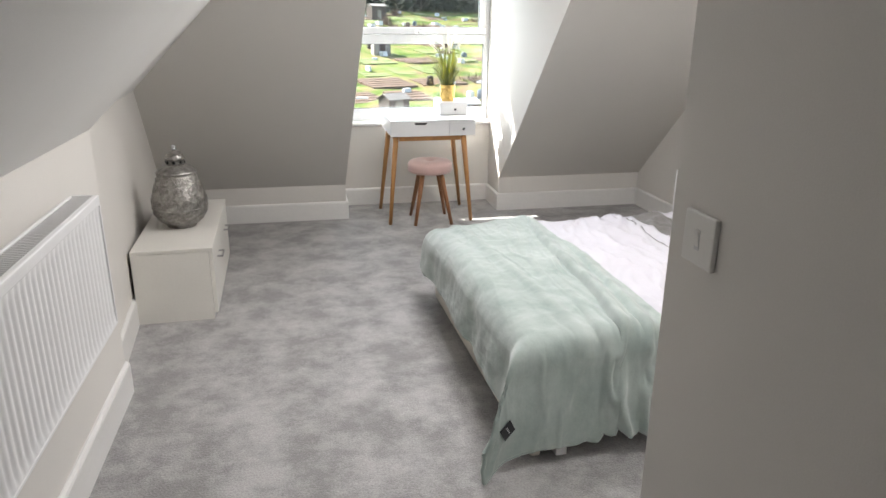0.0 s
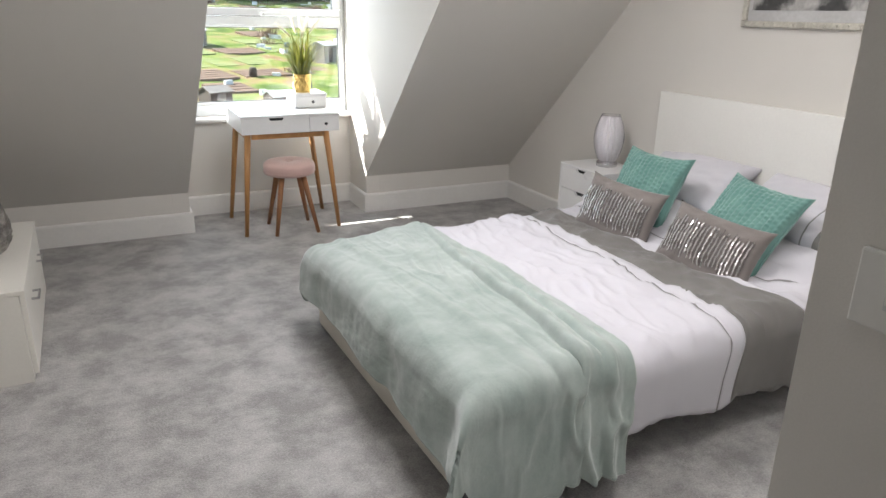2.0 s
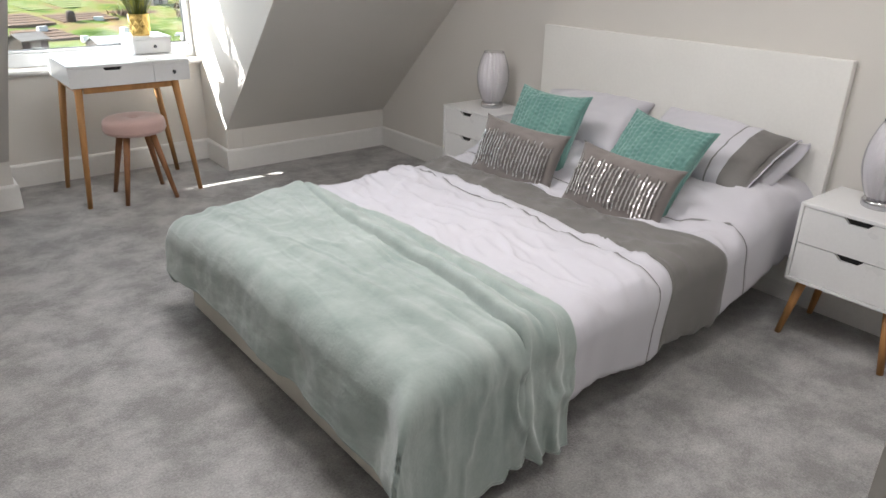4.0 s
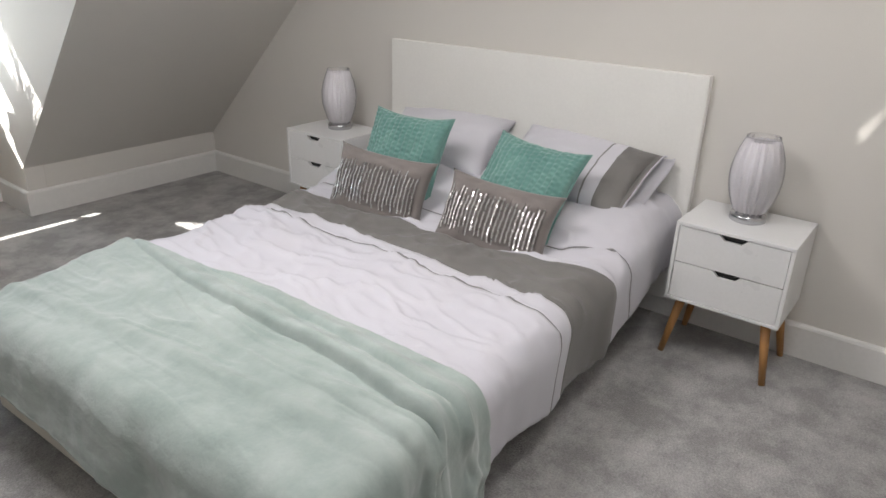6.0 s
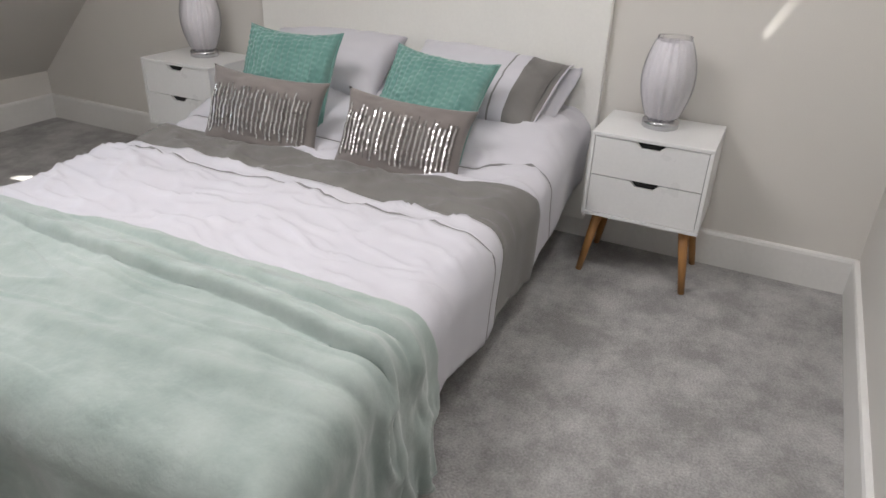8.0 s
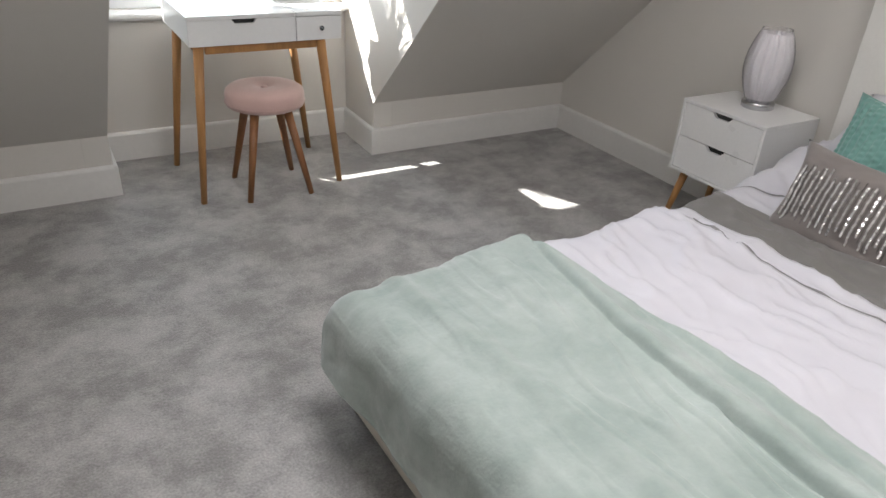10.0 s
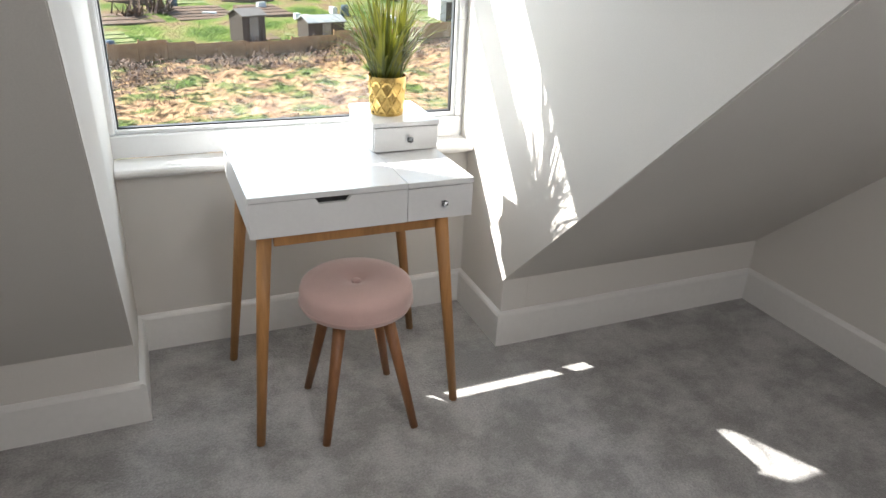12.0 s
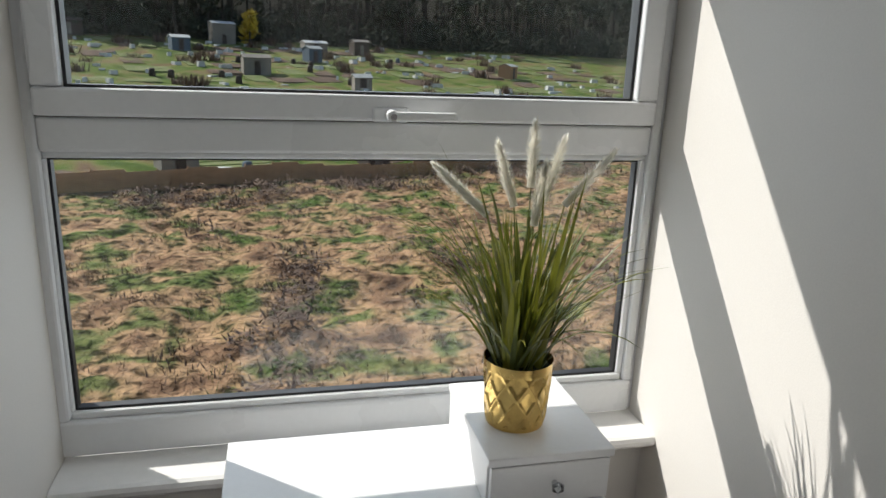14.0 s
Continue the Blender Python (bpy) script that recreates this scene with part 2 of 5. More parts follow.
FROST = material("frosted_lamp_tube", (0.93, 0.91, 0.94), 0.35, vary=0.03, scale=20, grain=90, bump=0.05)


# ---- the room ----
# window wall to +y, headboard wall to +x; the walk begins in the passage at -y
XR, YK, KNEE, SLOPE = 1.20, 3.992, 0.26, 0.96
DL, DR, YW, DCEIL = -1.176, 0.018, 4.36, 1.90
YL = 3.962  # the knee wall left of the dormer stands a little nearer
TOP = 2.75


def slope_y(z):
    return YK - (z - KNEE) / SLOPE


structure("floor", boxed(-2.7, XR + 0.1, -2.6, 4.6, -0.12, 0.0), CARPET, "mottled grey plush carpet over the whole floor")
flat = bmesh.new()
for b in ((-2.7, -0.6, -2.6, 1.6), (0.0, XR + 0.1, -2.6, 1.6), (-0.6, 0.0, -2.6, 0.1), (-0.6, 0.0, 0.62, 1.6)):
    box(flat, *b, TOP, TOP + 0.1)
structure("ceiling", flat, CEIL, "flat plain painted ceiling")
structure("wall_east", boxed(XR, XR + 0.12, -0.24, 4.6, 0.0, 2.9), WALL, "warm off-white painted gable wall behind the bed")
passage = prism(bmesh.new(), [(-0.86, -2.4), (-0.86, -0.057), (XR, -0.098), (XR, -0.24), (-0.725, -0.22), (-0.725, -2.4)], "z", 0.0, TOP)
structure("wall_passage", passage, WALL, "off-white painted partition wall turning at a corner")
structure("wall_south", boxed(-2.5, -0.725, -2.52, -2.4, 0.0, TOP), WALL, "off-white painted end wall of the passage")
# knee wall of the passage with its own lower slope
near_top = (TOP + 0.015 - 1.05) / 0.98 - 2.215
structure("wall_west_near", prism(bmesh.new(), [(-2.215, 0.0), (-2.215, 1.05), (-2.5, 1.05), (-2.5, 0.0)], "y", -2.4, 1.545), WALL, "off-white painted knee wall of the passage")
structure("ceiling_near", prism(bmesh.new(), [(-2.2148, 1.0502), (near_top, TOP + 0.015), (-2.5, TOP + 0.015), (-2.5, 1.0502)], "y", -2.4, 1.545), CEIL, "white painted sloping ceiling over the passage")
structure("wall_west_far", prism(bmesh.new(), [(-2.27, 1.51), (-2.465, 4.05), (-2.6, 4.05), (-2.6, 1.51)], "z", 0.0, 1.3), WALL, "off-white painted knee wall beside the chest")
hip = bmesh.new()
rows = []
for y in (1.505, 4.4):
    x0 = -2.27 - 0.0768 * (y - 1.51)
    zc = 1.055 - 0.01 * (y - 1.51)
    rows.append([hip.verts.new(p) for p in ((x0 - 0.3, y, zc - 0.3 * 0.98), (x0 + 1.74, y, zc + 1.74 * 0.98), (x0 + 1.68, y, zc + 0.07 + 1.74 * 0.98), (x0 - 0.36, y, zc + 0.07 - 0.3 * 0.98))])
hip.faces.new(rows[0])
hip.faces.new(rows[1][::-1])
for i in range(4):
    hip.faces.new((rows[0][i], rows[1][i], rows[1][(i + 1) % 4], rows[0][(i + 1) % 4]))
structure("ceiling_hip", hip, CEIL, "off-white painted sloping ceiling over the knee wall")


def slope_slab(bm, x0, x1, z0, z1, thick=0.14):
    return prism(bm, [(slope_y(z0), z0), (slope_y(z1), z1), (slope_y(z1) + thick, z1 + thick), (slope_y(z0) + thick, z0 + thick)], "x", x0, x1)


def leaned(bm):
    """The dormer's left edge leans towards the window as it rises."""
    for v in bm.verts:
        if v.co.x > DL - 0.11 and v.co.y < 4.3:
            v.co.x += 0.05 * max(0.0, v.co.z - 0.25)
    return bm


structure("ceiling_slope_left", leaned(slope_slab(bmesh.new(), -2.6, DL - 0.002, KNEE, TOP + 0.02)), WALL, "off-white painted sloping ceiling left of the dormer").location.y = YL - YK
structure("ceiling_slope_right", slope_slab(bmesh.new(), DR + 0.002, XR, KNEE, TOP + 0.02), WALL, "off-white painted sloping ceiling right of the dormer")
over = bmesh.new()
slope_slab(over, DL - 0.002, -1.0, DCEIL, TOP + 0.02)
slope_slab(over, -0.23, DR + 0.002, DCEIL, TOP + 0.02)
slope_slab(over, -1.0, -0.23, DCEIL, 2.06)
slope_slab(over, -1.0, -0.23, 2.66, TOP + 0.02)
structure("ceiling_slope_over", over, WALL, "off-white painted sloping ceiling above the dormer")
structure("ceiling_dormer", boxed(DL, DR + 0.045, slope_y(DCEIL) + 0.004, 4.51, DCEIL, DCEIL + 0.1), CEIL, "flat painted dormer ceiling")
structure("wall_knee_left", boxed(-2.6, DL - 0.1, YL, YL + 0.12, 0, KNEE + 0.02), WALL, "low painted knee wall")
structure("wall_knee_right", boxed(DR + 0.107, XR, YK, YK + 0.12, 0, KNEE + 0.02), WALL, "low painted knee wall")
cheek = [(YK + 0.0, 0.0), (YK + 0.0, KNEE), (slope_y(DCEIL) + 0.005, DCEIL), (slope_y(DCEIL) + 0.1, DCEIL + 0.12), (4.505, DCEIL + 0.12), (4.505, 0.0)]
right_cheek = prism(bmesh.new(), cheek, "x", DR, DR + 0.1)
for v in right_cheek.verts:
    v.co.x += 0.016 * (v.co.y - 3.60)
structure("wall_cheek_right", right_cheek, WALL, "painted dormer side wall in sunlight")
structure("wall_cheek_left", leaned(prism(bmesh.new(), [(4.49 if y > 4.5 else y + YL - YK, z) for y, z in cheek], "x", DL - 0.1, DL)), WALL, "painted dormer side wall in shade")
structure("wall_north", boxed(DL, DR + 0.04, YW, YW + 0.14, 0.0, 0.634), WALL, "painted wall below the dormer window")
structure("wall_north_over", boxed(DL, DR + 0.04, YW + 0.04, YW + 0.15, 1.83, DCEIL), WALL, "painted strip above the dormer window")


def skirting(x0, y0, x1, y1, inward, name="baseboard"):
    """A skirting board along a wall line; inward is the side that the room lies on."""
    a, b, n = Vector((x0, y0, 0)), Vector((x1, y1, 0)), Vector((*inward, 0)).normalized()
    bm = bmesh.new()
    prof = [(0.0, 0.0), (0.018, 0.0), (0.018, 0.122), (0.014, 0.131), (0.006, 0.135), (0.0, 0.135)]
    ends = [[bm.verts.new(p + n * d + Vector((0, 0, z))) for d, z in prof] for p in (a, b)]
    k = len(prof)
    bm.faces.new(ends[0])
    bm.faces.new(ends[1][::-1])
    for i in range(k):
        bm.faces.new((ends[0][i], ends[1][i], ends[1][(i + 1) % k], ends[0][(i + 1) % k]))
    return structure(name, bm, TRIM, "white painted skirting board")


skirting(-2.215, -2.4, -2.215, 1.547, (1, 0))
skirting(-2.273, 1.55, -2.461, 4.0, (1, -0.0768))
skirting(-2.46, YL, DL + 0.0, YL, (0, -1))
skirting(DR, YK, XR, YK, (0, -1))
skirting(DL, YL - 0.017, DL, YW, (1, 0))
skirting(DR + 0.006, YK - 0.017, DR + 0.012, YW, (-1, 0.016))
skirting(DL, YW, DR + 0.03, YW, (0, -1))
skirting(XR, -0.098, XR, YK, (-1, 0))
skirting(-0.86, -0.057, XR, -0.098, (0.02, 1))
skirting(-0.86, -2.4, -0.86, -0.04, (-1, 0))


# ---- windows ----
# added, unseen rooflight: an opening to go with the fill lamp below it
sky_win = tagged(new("window_3"), "added unseen rooflight in the flat ceiling beside the bed", "window", "", "structure")
for b in ((-0.599, -0.57, 0.101, 0.619), (-0.03, -0.001, 0.101, 0.619), (-0.569, -0.031, 0.101, 0.13), (-0.569, -0.031, 0.59, 0.619)):
    part("frame_bar", boxed(b[0], b[1], b[2], b[3], TOP + 0.02, TOP + 0.09, 0.004), UPVC, sky_win)
sky_pane = part("pane", boxed(-0.57, -0.03, 0.13, 0.59, TOP + 0.05, TOP + 0.056), GLASS, sky_win)
sky_pane.visible_shadow = False


def bar(x0, x1, z0, z1, y0, y1, bevel=0.006):
    return boxed(x0, x1, y0, y1, z0, z1, bevel)


win = tagged(new("window_1"), "white upvc dormer window with opening top light", "window", "", "structure")
FX0, FX1, FZ0, FZ1 = DL - 0.010, DR + 0.006, 0.667, 1.83
for nm, b in (("sill_rail", (FX0, FX1, FZ0, 0.742)), ("head_rail", (FX0, FX1, 1.79, FZ1)), ("transom", (FX0 + 0.028, FX1 - 0.022, 1.262, 1.322)),
              ("jamb", (FX0, FX0 + 0.028, 0.743, 1.789)), ("jamb", (FX1 - 0.022, FX1, 0.743, 1.789))):
    part(nm, bar(*b, 4.425, 4.495), UPVC, win)
part("frame_add_on", bar(FX1 + 0.0005, FX1 + 0.009, FZ0, FZ1, 4.432, 4.49), UPVC, win)
# lower pane: beads, gaskets, glass
for b in ((FX0 + 0.028, FX1 - 0.022, 0.742, 0.757), (FX0 + 0.028, FX1 - 0.022, 1.25, 1.262), (FX0 + 0.02, FX0 + 0.034, 0.757, 1.25), (FX1 - 0.034, FX1 - 0.02, 0.757, 1.25)):
    part("glazing_bead", bar(*b, 4.437, 4.462, 0.004), UPVC, win)
LX0, LX1 = FX0 + 0.034, FX1 - 0.034
for b in ((LX0, LX1, 0.757, 0.762), (LX0, LX1, 1.246, 1.25), (LX0, LX0 + 0.005, 0.762, 1.246), (LX1 - 0.005, LX1, 0.762, 1.246)):
    part("gasket", bar(*b, 4.447, 4.466, 0), RUBBER, win)
pane = part("pane", boxed(LX0, LX1, 4.458, 4.464, 0.757, 1.25), GLASS, win)
pane.visible_shadow = False
# opening top light
sash = part("sash", boxed(FX0 + 0.03, FX1 - 0.024, 4.41, 4.47, 1.325, 1.373, 0.006), UPVC, win)
part("stile", bar(FX0 + 0.03, FX0 + 0.078, 1.374, 1.785, 4.41, 4.47), UPVC, sash)
part("stile", bar(FX1 - 0.072, FX1 - 0.024, 1.374, 1.785, 4.41, 4.47), UPVC, sash)
part("rail", bar(FX0 + 0.079, FX1 - 0.073, 1.745, 1.785, 4.41, 4.47), UPVC, sash)
UX0, UX1 = FX0 + 0.078, FX1 - 0.072
for b in ((UX0, UX1, 1.373, 1.378), (UX0, UX1, 1.74, 1.745), (UX0, UX0 + 0.006, 1.378, 1.74), (UX1 - 0.006, UX1, 1.378, 1.74)):
    part("gasket", bar(*b, 4.43, 4.46, 0), RUBBER, sash)
upper = part("pane", boxed(UX0, UX1, 4.445, 4.451, 1.375, 1.745), GLASS, sash)
upper.visible_shadow = False
part("seal", boxed(FX0 + 0.026, FX1 - 0.02, 4.43, 4.45, 1.3225, 1.3248), RUBBER, sash)
handle = bmesh.new()
box(handle, -0.585, -0.515, 4.398, 4.41, 1.325, 1.352, 0.005)
rod(handle, (-0.55, 4.40, 1.338), (-0.55, 4.368, 1.338), 0.012, 0.010, 16)
box(handle, -0.562, -0.43, 4.366, 4.38, 1.33, 1.347, 0.006)
part("handle", handle, UPVC, sash, "white window handle with a keyhole")
lock = bmesh.new()
lathe(lock, [(0.006, 0.0), (0.006, 0.002)], 16)
bmesh.ops.transform(lock, matrix=Matrix.Translation((-0.55, 4.366, 1.338)) @ Matrix.Rotation(radians(90), 4, "X"), verts=lock.verts)
part("keyhole", lock, CHROME, sash)
sill = bmesh.new()
prism(sill, [(4.311, 0.641), (4.306, 0.648), (4.306, 0.656), (4.311, 0.663), (4.320, 0.666), (4.43, 0.666), (4.43, 0.635), (4.320, 0.635)], "x", DL + 0.002, DR + 0.010)
part("window_sill", sill, TRIM, win)

# unseen roof window above the dormer; added blind's slit shapes the gable sun sliver
roof_win = tagged(new("window_2"), "unseen roof window with an added slit blind", "window", "", "structure")
for x0, x1, z0, z1 in ((-1.0, -0.96, 2.06, 2.66), (-0.262, -0.23, 2.06, 2.66), (-0.958, -0.272, 2.06, 2.09), (-0.958, -0.272, 2.63, 2.66)):
    part("frame_bar", slope_slab(bmesh.new(), x0, x1, z0, z1, 0.05), UPVC, roof_win)
rp = part("pane", slope_slab(bmesh.new(), -0.958, -0.272, 2.09, 2.63, 0.004), GLASS, roof_win)
rp.location.y, rp.location.z = 0.02, 0.02
rp.visible_shadow = False


def blind_piece(z0, z1, left, right):
    """Piece of the blind between two edges, each given at its foot and its head."""
    bm = slope_slab(bmesh.new(), -1.0, 0.0, z0, z1, 0.002)
    for v in bm.verts:
        f = min(1.0, max(0.0, (v.co.z - z0) / (z1 - z0)))
        a, b = left if v.co.x < -0.5 else right
        v.co.x = a + (b - a) * f
    return bm


for z0, z1, left, right in ((2.092, 2.628, (-0.957, -0.957), (-0.350, -0.350)), (2.092, 2.465, (-0.350, -0.350), (-0.264, -0.264)), (2.583, 2.628, (-0.350, -0.350), (-0.264, -0.264)),
                            (2.465, 2.583, (-0.350, -0.350), (-0.3335, -0.2925)), (2.465, 2.583, (-0.3260, -0.2900), (-0.264, -0.264))):
    bl = part("blind", blind_piece(z0, z1, left, right), BEIGE, roof_win)
    bl.location.y, bl.location.z = 0.012, 0.012

# ---- bed ----
FOOT, NEAR, FAR, BTOP = -0.79, 0.86, 2.345, 0.395
BED_TURN = Matrix.Translation((1.15, 1.628, 0)) @ Matrix.Rotation(radians(1.6), 4, "Z") @ Matrix.Translation((-1.15, -1.628, 0))
bed = thing("bed", (0, 0, 0), "cream fabric king-size bed with tall plain headboard", "bed")
part("foot_panel", boxed(FOOT - 0.010, FOOT + 0.03, NEAR, FAR, 0.008, 0.30, 0.01), BEIGE, bed)
part("side_rail", boxed(FOOT + 0.031, 1.14, NEAR + 0.10, NEAR + 0.125, 0.20, 0.30, 0.004), BEIGE, bed)
part("side_rail", boxed(FOOT + 0.031, 1.14, FAR - 0.125, FAR - 0.10, 0.20, 0.30, 0.004), BEIGE, bed)
part("platform", boxed(FOOT + 0.032, 1.14, NEAR + 0.126, FAR - 0.126, 0.24, 0.30), WHITE, bed)
part("mattress", boxed(FOOT + 0.03, 1.15, NEAR + 0.03, FAR - 0.03, 0.302, BTOP - 0.015, 0.04, 3), COTTON, bed)
part("headboard", boxed(1.164, 1.197, 0.866, 2.395, 0.08, 0.985, 0.004), OFFWHITE, bed, "plain cream headboard panel")
for x, y, zt in ((FOOT + 0.105, NEAR + 0.02, 0.30), (FOOT + 0.105, FAR - 0.02, 0.30), (1.05, NEAR + 0.26, 0.24), (1.05, FAR - 0.26, 0.24)):
    part("leg", boxed(x - 0.02, x + 0.02, y - 0.02, y + 0.02, 0.0, zt, 0.003), WHITE, bed)


def hang(d, r):
    """How far out and down a cloth goes, d past the start of a rounded edge of radius r."""
    if d <= 0:
        return 0.0, 0.0
    if d < r * math.pi / 2:
        return r * math.sin(d / r), r - r * math.cos(d / r)
    return r, r + d - r * math.pi / 2


def duvet_point(x, w):
    """Point of the duvet at x, w metres across from the near bottom hem."""
    r, flat, drop = 0.10, 1.27, 0.345
    yn = 0.972
    hem = drop + 0.03 * fbm(x, 3.0, 0, 3)
    d = w * (flat + 2 * hem) - hem
    warp = fbm(x, d, 2, 2.2)
    fold = 1 - abs(noise.noise(Vector((5.5 * x + 1.5 * d + 1.2 * warp, 2.6 * d - 1.0 * x, 3.0)))) * 2.4
    fold2 = 1 - abs(noise.noise(Vector((11 * x - 3.0 * d, 6.0 * d + 2 * warp, 7.0)))) * 2.6
    pucker = 1.0 + 0.6 * min(1.0, max(0.0, (x - 0.08) / 0.12))
    puff = 0.012 * fbm(x, d, 0, 2.6) + 0.014 * pucker * max(0.0, fold) ** 3 + 0.007 * max(0.0, fold2) ** 3 - 0.004
    top = BTOP + 0.028 + puff + 0.095 * (lambda f: f * f * (3 - 2 * f))(min(1.0, max(0.0, (x - 0.48) / 0.36)))
    if d < 0:
        out, down = hang(-d, r)
        wave = 0.012 * math.sin(17 * x + 3 * fbm(x, 1, 0, 2)) * min(1, -d / 0.2)
        return (x + 0.01 * fbm(x, d, 9, 6), yn - out - wave * 0.6 + 0.05 * max(0, -d - 0.1), top - down)
    if d > flat:
        out, down = hang(d - flat, r)
        return (x, yn + flat + out + 0.01 * math.sin(15 * x), top - down)
    return (x, yn + d, top)


def band(w, x):
    back = min(1.0, max(0.0, (x - 0.115) / 0.26))
    return x + 0.055 + 0.13 * w * (1 - back) + back * (0.015 + 0.12 * max(0.0, 1 - w / 0.25))


duvet = thing("duvet", (0, 0, 0), "white duvet with grey bands over the bed", "duvet")
STRIPES = [("white_panel", -0.50, 0.045, COTTON, 60), ("piping", 0.045, 0.052, PIPING, 1), ("white_border", 0.052, 0.115, COTTON, 6), ("grey_band", 0.115, 0.375, GREYCLOTH, 24),
           ("white_turnback", 0.375, 0.50, COTTON, 12), ("piping", 0.50, 0.506, PIPING, 1), ("white_top", 0.506, 1.04, COTTON, 44)]
for nm, a, b, m, nu in STRIPES:
    part(nm, sheet(bmesh.new(), nu, 110, lambda u, v, a=a, b=b: duvet_point(band(v, a + (b - a) * u), v)), m, duvet, "", True)
for ob in duvet.children:
    so = ob.modifiers.new("thickness", "SOLIDIFY")
    so.thickness, so.offset = 0.008, -1


def blanket_point(u, v):
    """Throw over the foot of the bed: u from the foot hem to its upper hem, v from the near hem to the far one."""
    flat = 1.36
    rough_a = -0.33 + 0.80 * u
    corner = 1 / (1 + math.exp((rough_a - 0.03) / 0.05))
    near_drop, far_drop = 0.435, 0.13 + 0.22 * corner * (1 - math.exp(-(u / 0.14) ** 2))
    b = -near_drop + v * (flat + near_drop + far_drop)
    foot_drop = 0.265 + 0.03 * math.sin(2.2 * b + 0.5) + 0.035 * math.exp(-((b + 0.1) / 0.3) ** 2)
    length = foot_drop + 0.46 + 0.02 * math.sin(3 * b)
    return blanket_at(-foot_drop + u * length, b)


def blanket_at(a, b):
    """Point of the throw a metres up from the foot edge and b metres across from the near edge."""
    flat = 1.36
    r = 0.085
    p, q = max(0.0, -a), max(0.0, -b, b - flat)
    po, pd = hang(p, r)
    qo, qd = hang(q, r)
    side = -1 if b < 0 else 1
    x = FOOT + 0.02 + max(a, 0.0) - po
    y = 0.915 + min(max(b, 0.0), flat) + side * qo
    down = math.hypot(pd, qd) if (p > 0 and q > 0) else pd + qd
    m = min(p, q)
    x -= (0.43 if b < 0 else 0.06) * m
    y += side * (0.24 if b < 0 else 0.10) * m
    def tuck(centre, steep, soft, height):
        da = a - centre
        return height * math.exp(-(da / (steep if da < 0 else soft)) ** 2)
    near_side = min(1.0, max(0.0, 1 - b / 1.36))
    line = 0.455 - 0.175 * near_side ** 0.8
    ridge = tuck(line + 0.012 * math.sin(5 * b), 0.007, 0.045, 0.014 + 0.030 * near_side)
    ridge += tuck(line + 0.085 + 0.015 * math.sin(3.1 * b), 0.010, 0.030, 0.024 * near_side ** 0.8)
    ridge += tuck(line - 0.075 - 0.03 * b, 0.010, 0.035, 0.016 * max(0.0, 1 - b / 0.5))
    ridge += tuck(line - 0.15 + 0.02 * math.sin(2.7 * b), 0.02, 0.05, 0.009 * min(1.0, b))
    ridge += 0.012 * math.exp(-((a - 0.10 + 0.05 * (b - 0.7)) / 0.025) ** 2)
    along = a - line
    crease = 1 - abs(noise.noise(Vector((17.0 * along, 3.4 * b + 2.0 * a, 1.0)))) * 2.6
    crease2 = 1 - abs(noise.noise(Vector((9.0 * a - 2.0 * b, 9.0 * b, 6.0)))) * 2.8
    mid = math.exp(-((b - 0.75) / 0.45) ** 2) * math.exp(-((a - 0.26) / 0.14) ** 2)
    ridge += (0.002 + 0.008 * mid) * max(0.0, crease) ** 3 + 0.002 * max(0.0, crease2) ** 3
    soft = 0.008 * fbm(a, b, 3, 3.5) + 0.0025 * fbm(a, b, 8, 13)
    sag = min(1.0, max(0.0, (b - 0.55) / 0.8)) ** 1.5 * min(1.0, max(0.0, 1 - a / 0.48))
    pleat = math.exp(-((max(b, 0.0)) / 0.22) ** 2) * math.exp(-((a - 0.30) / 0.15) ** 2)
    ridge += 0.013 * pleat * (1 - abs(math.sin(21 * a + 0.8 + 2.6 * fbm(a, 0, 5, 5) + 1.8 * max(b, 0.0)))) ** 1.5
    z = BTOP + 0.053 + ridge + soft - down - 0.05 * sag
    if q > 0:
        fold = min(1.0, q / 0.16)
        fan = a - 0.22 * q * (a - 0.30)
        gather = 0.22 + 0.78 * math.exp(-((a - 0.32) / 0.16) ** 2)
        y += side * fold * (-0.020 + 0.004 * math.sin(26 * fan + 2.2 * fbm(a, 0, 0, 5)) + 0.030 * gather * (1 - abs(math.sin(21 * fan + 0.8 + 2.6 * fbm(a, 0.4 * q, 5, 5)))) ** 1.5) + side * 0.06 * max(0, q - 0.1)
    if p > 0:
        fold = min(1.0, p / 0.25)
        x -= fold * (0.010 * math.sin(11 * b + 3 * fbm(a, b, 1, 2)) + 0.008 * fbm(a, b, 4, 9)) + 0.10 * max(0, p - 0.1)
    return (x, y, max(z, 0.012))


blanket = thing("throw_blanket", (0, 0, 0), "mint green fleece throw across the foot of the bed", "blanket")
fleece = part("fleece", sheet(bmesh.new(), 220, 190, blanket_point), MINT, blanket, "", True)
so = fleece.modifiers.new("thickness", "SOLIDIFY")
so.thickness, so.offset = 0.007, 1


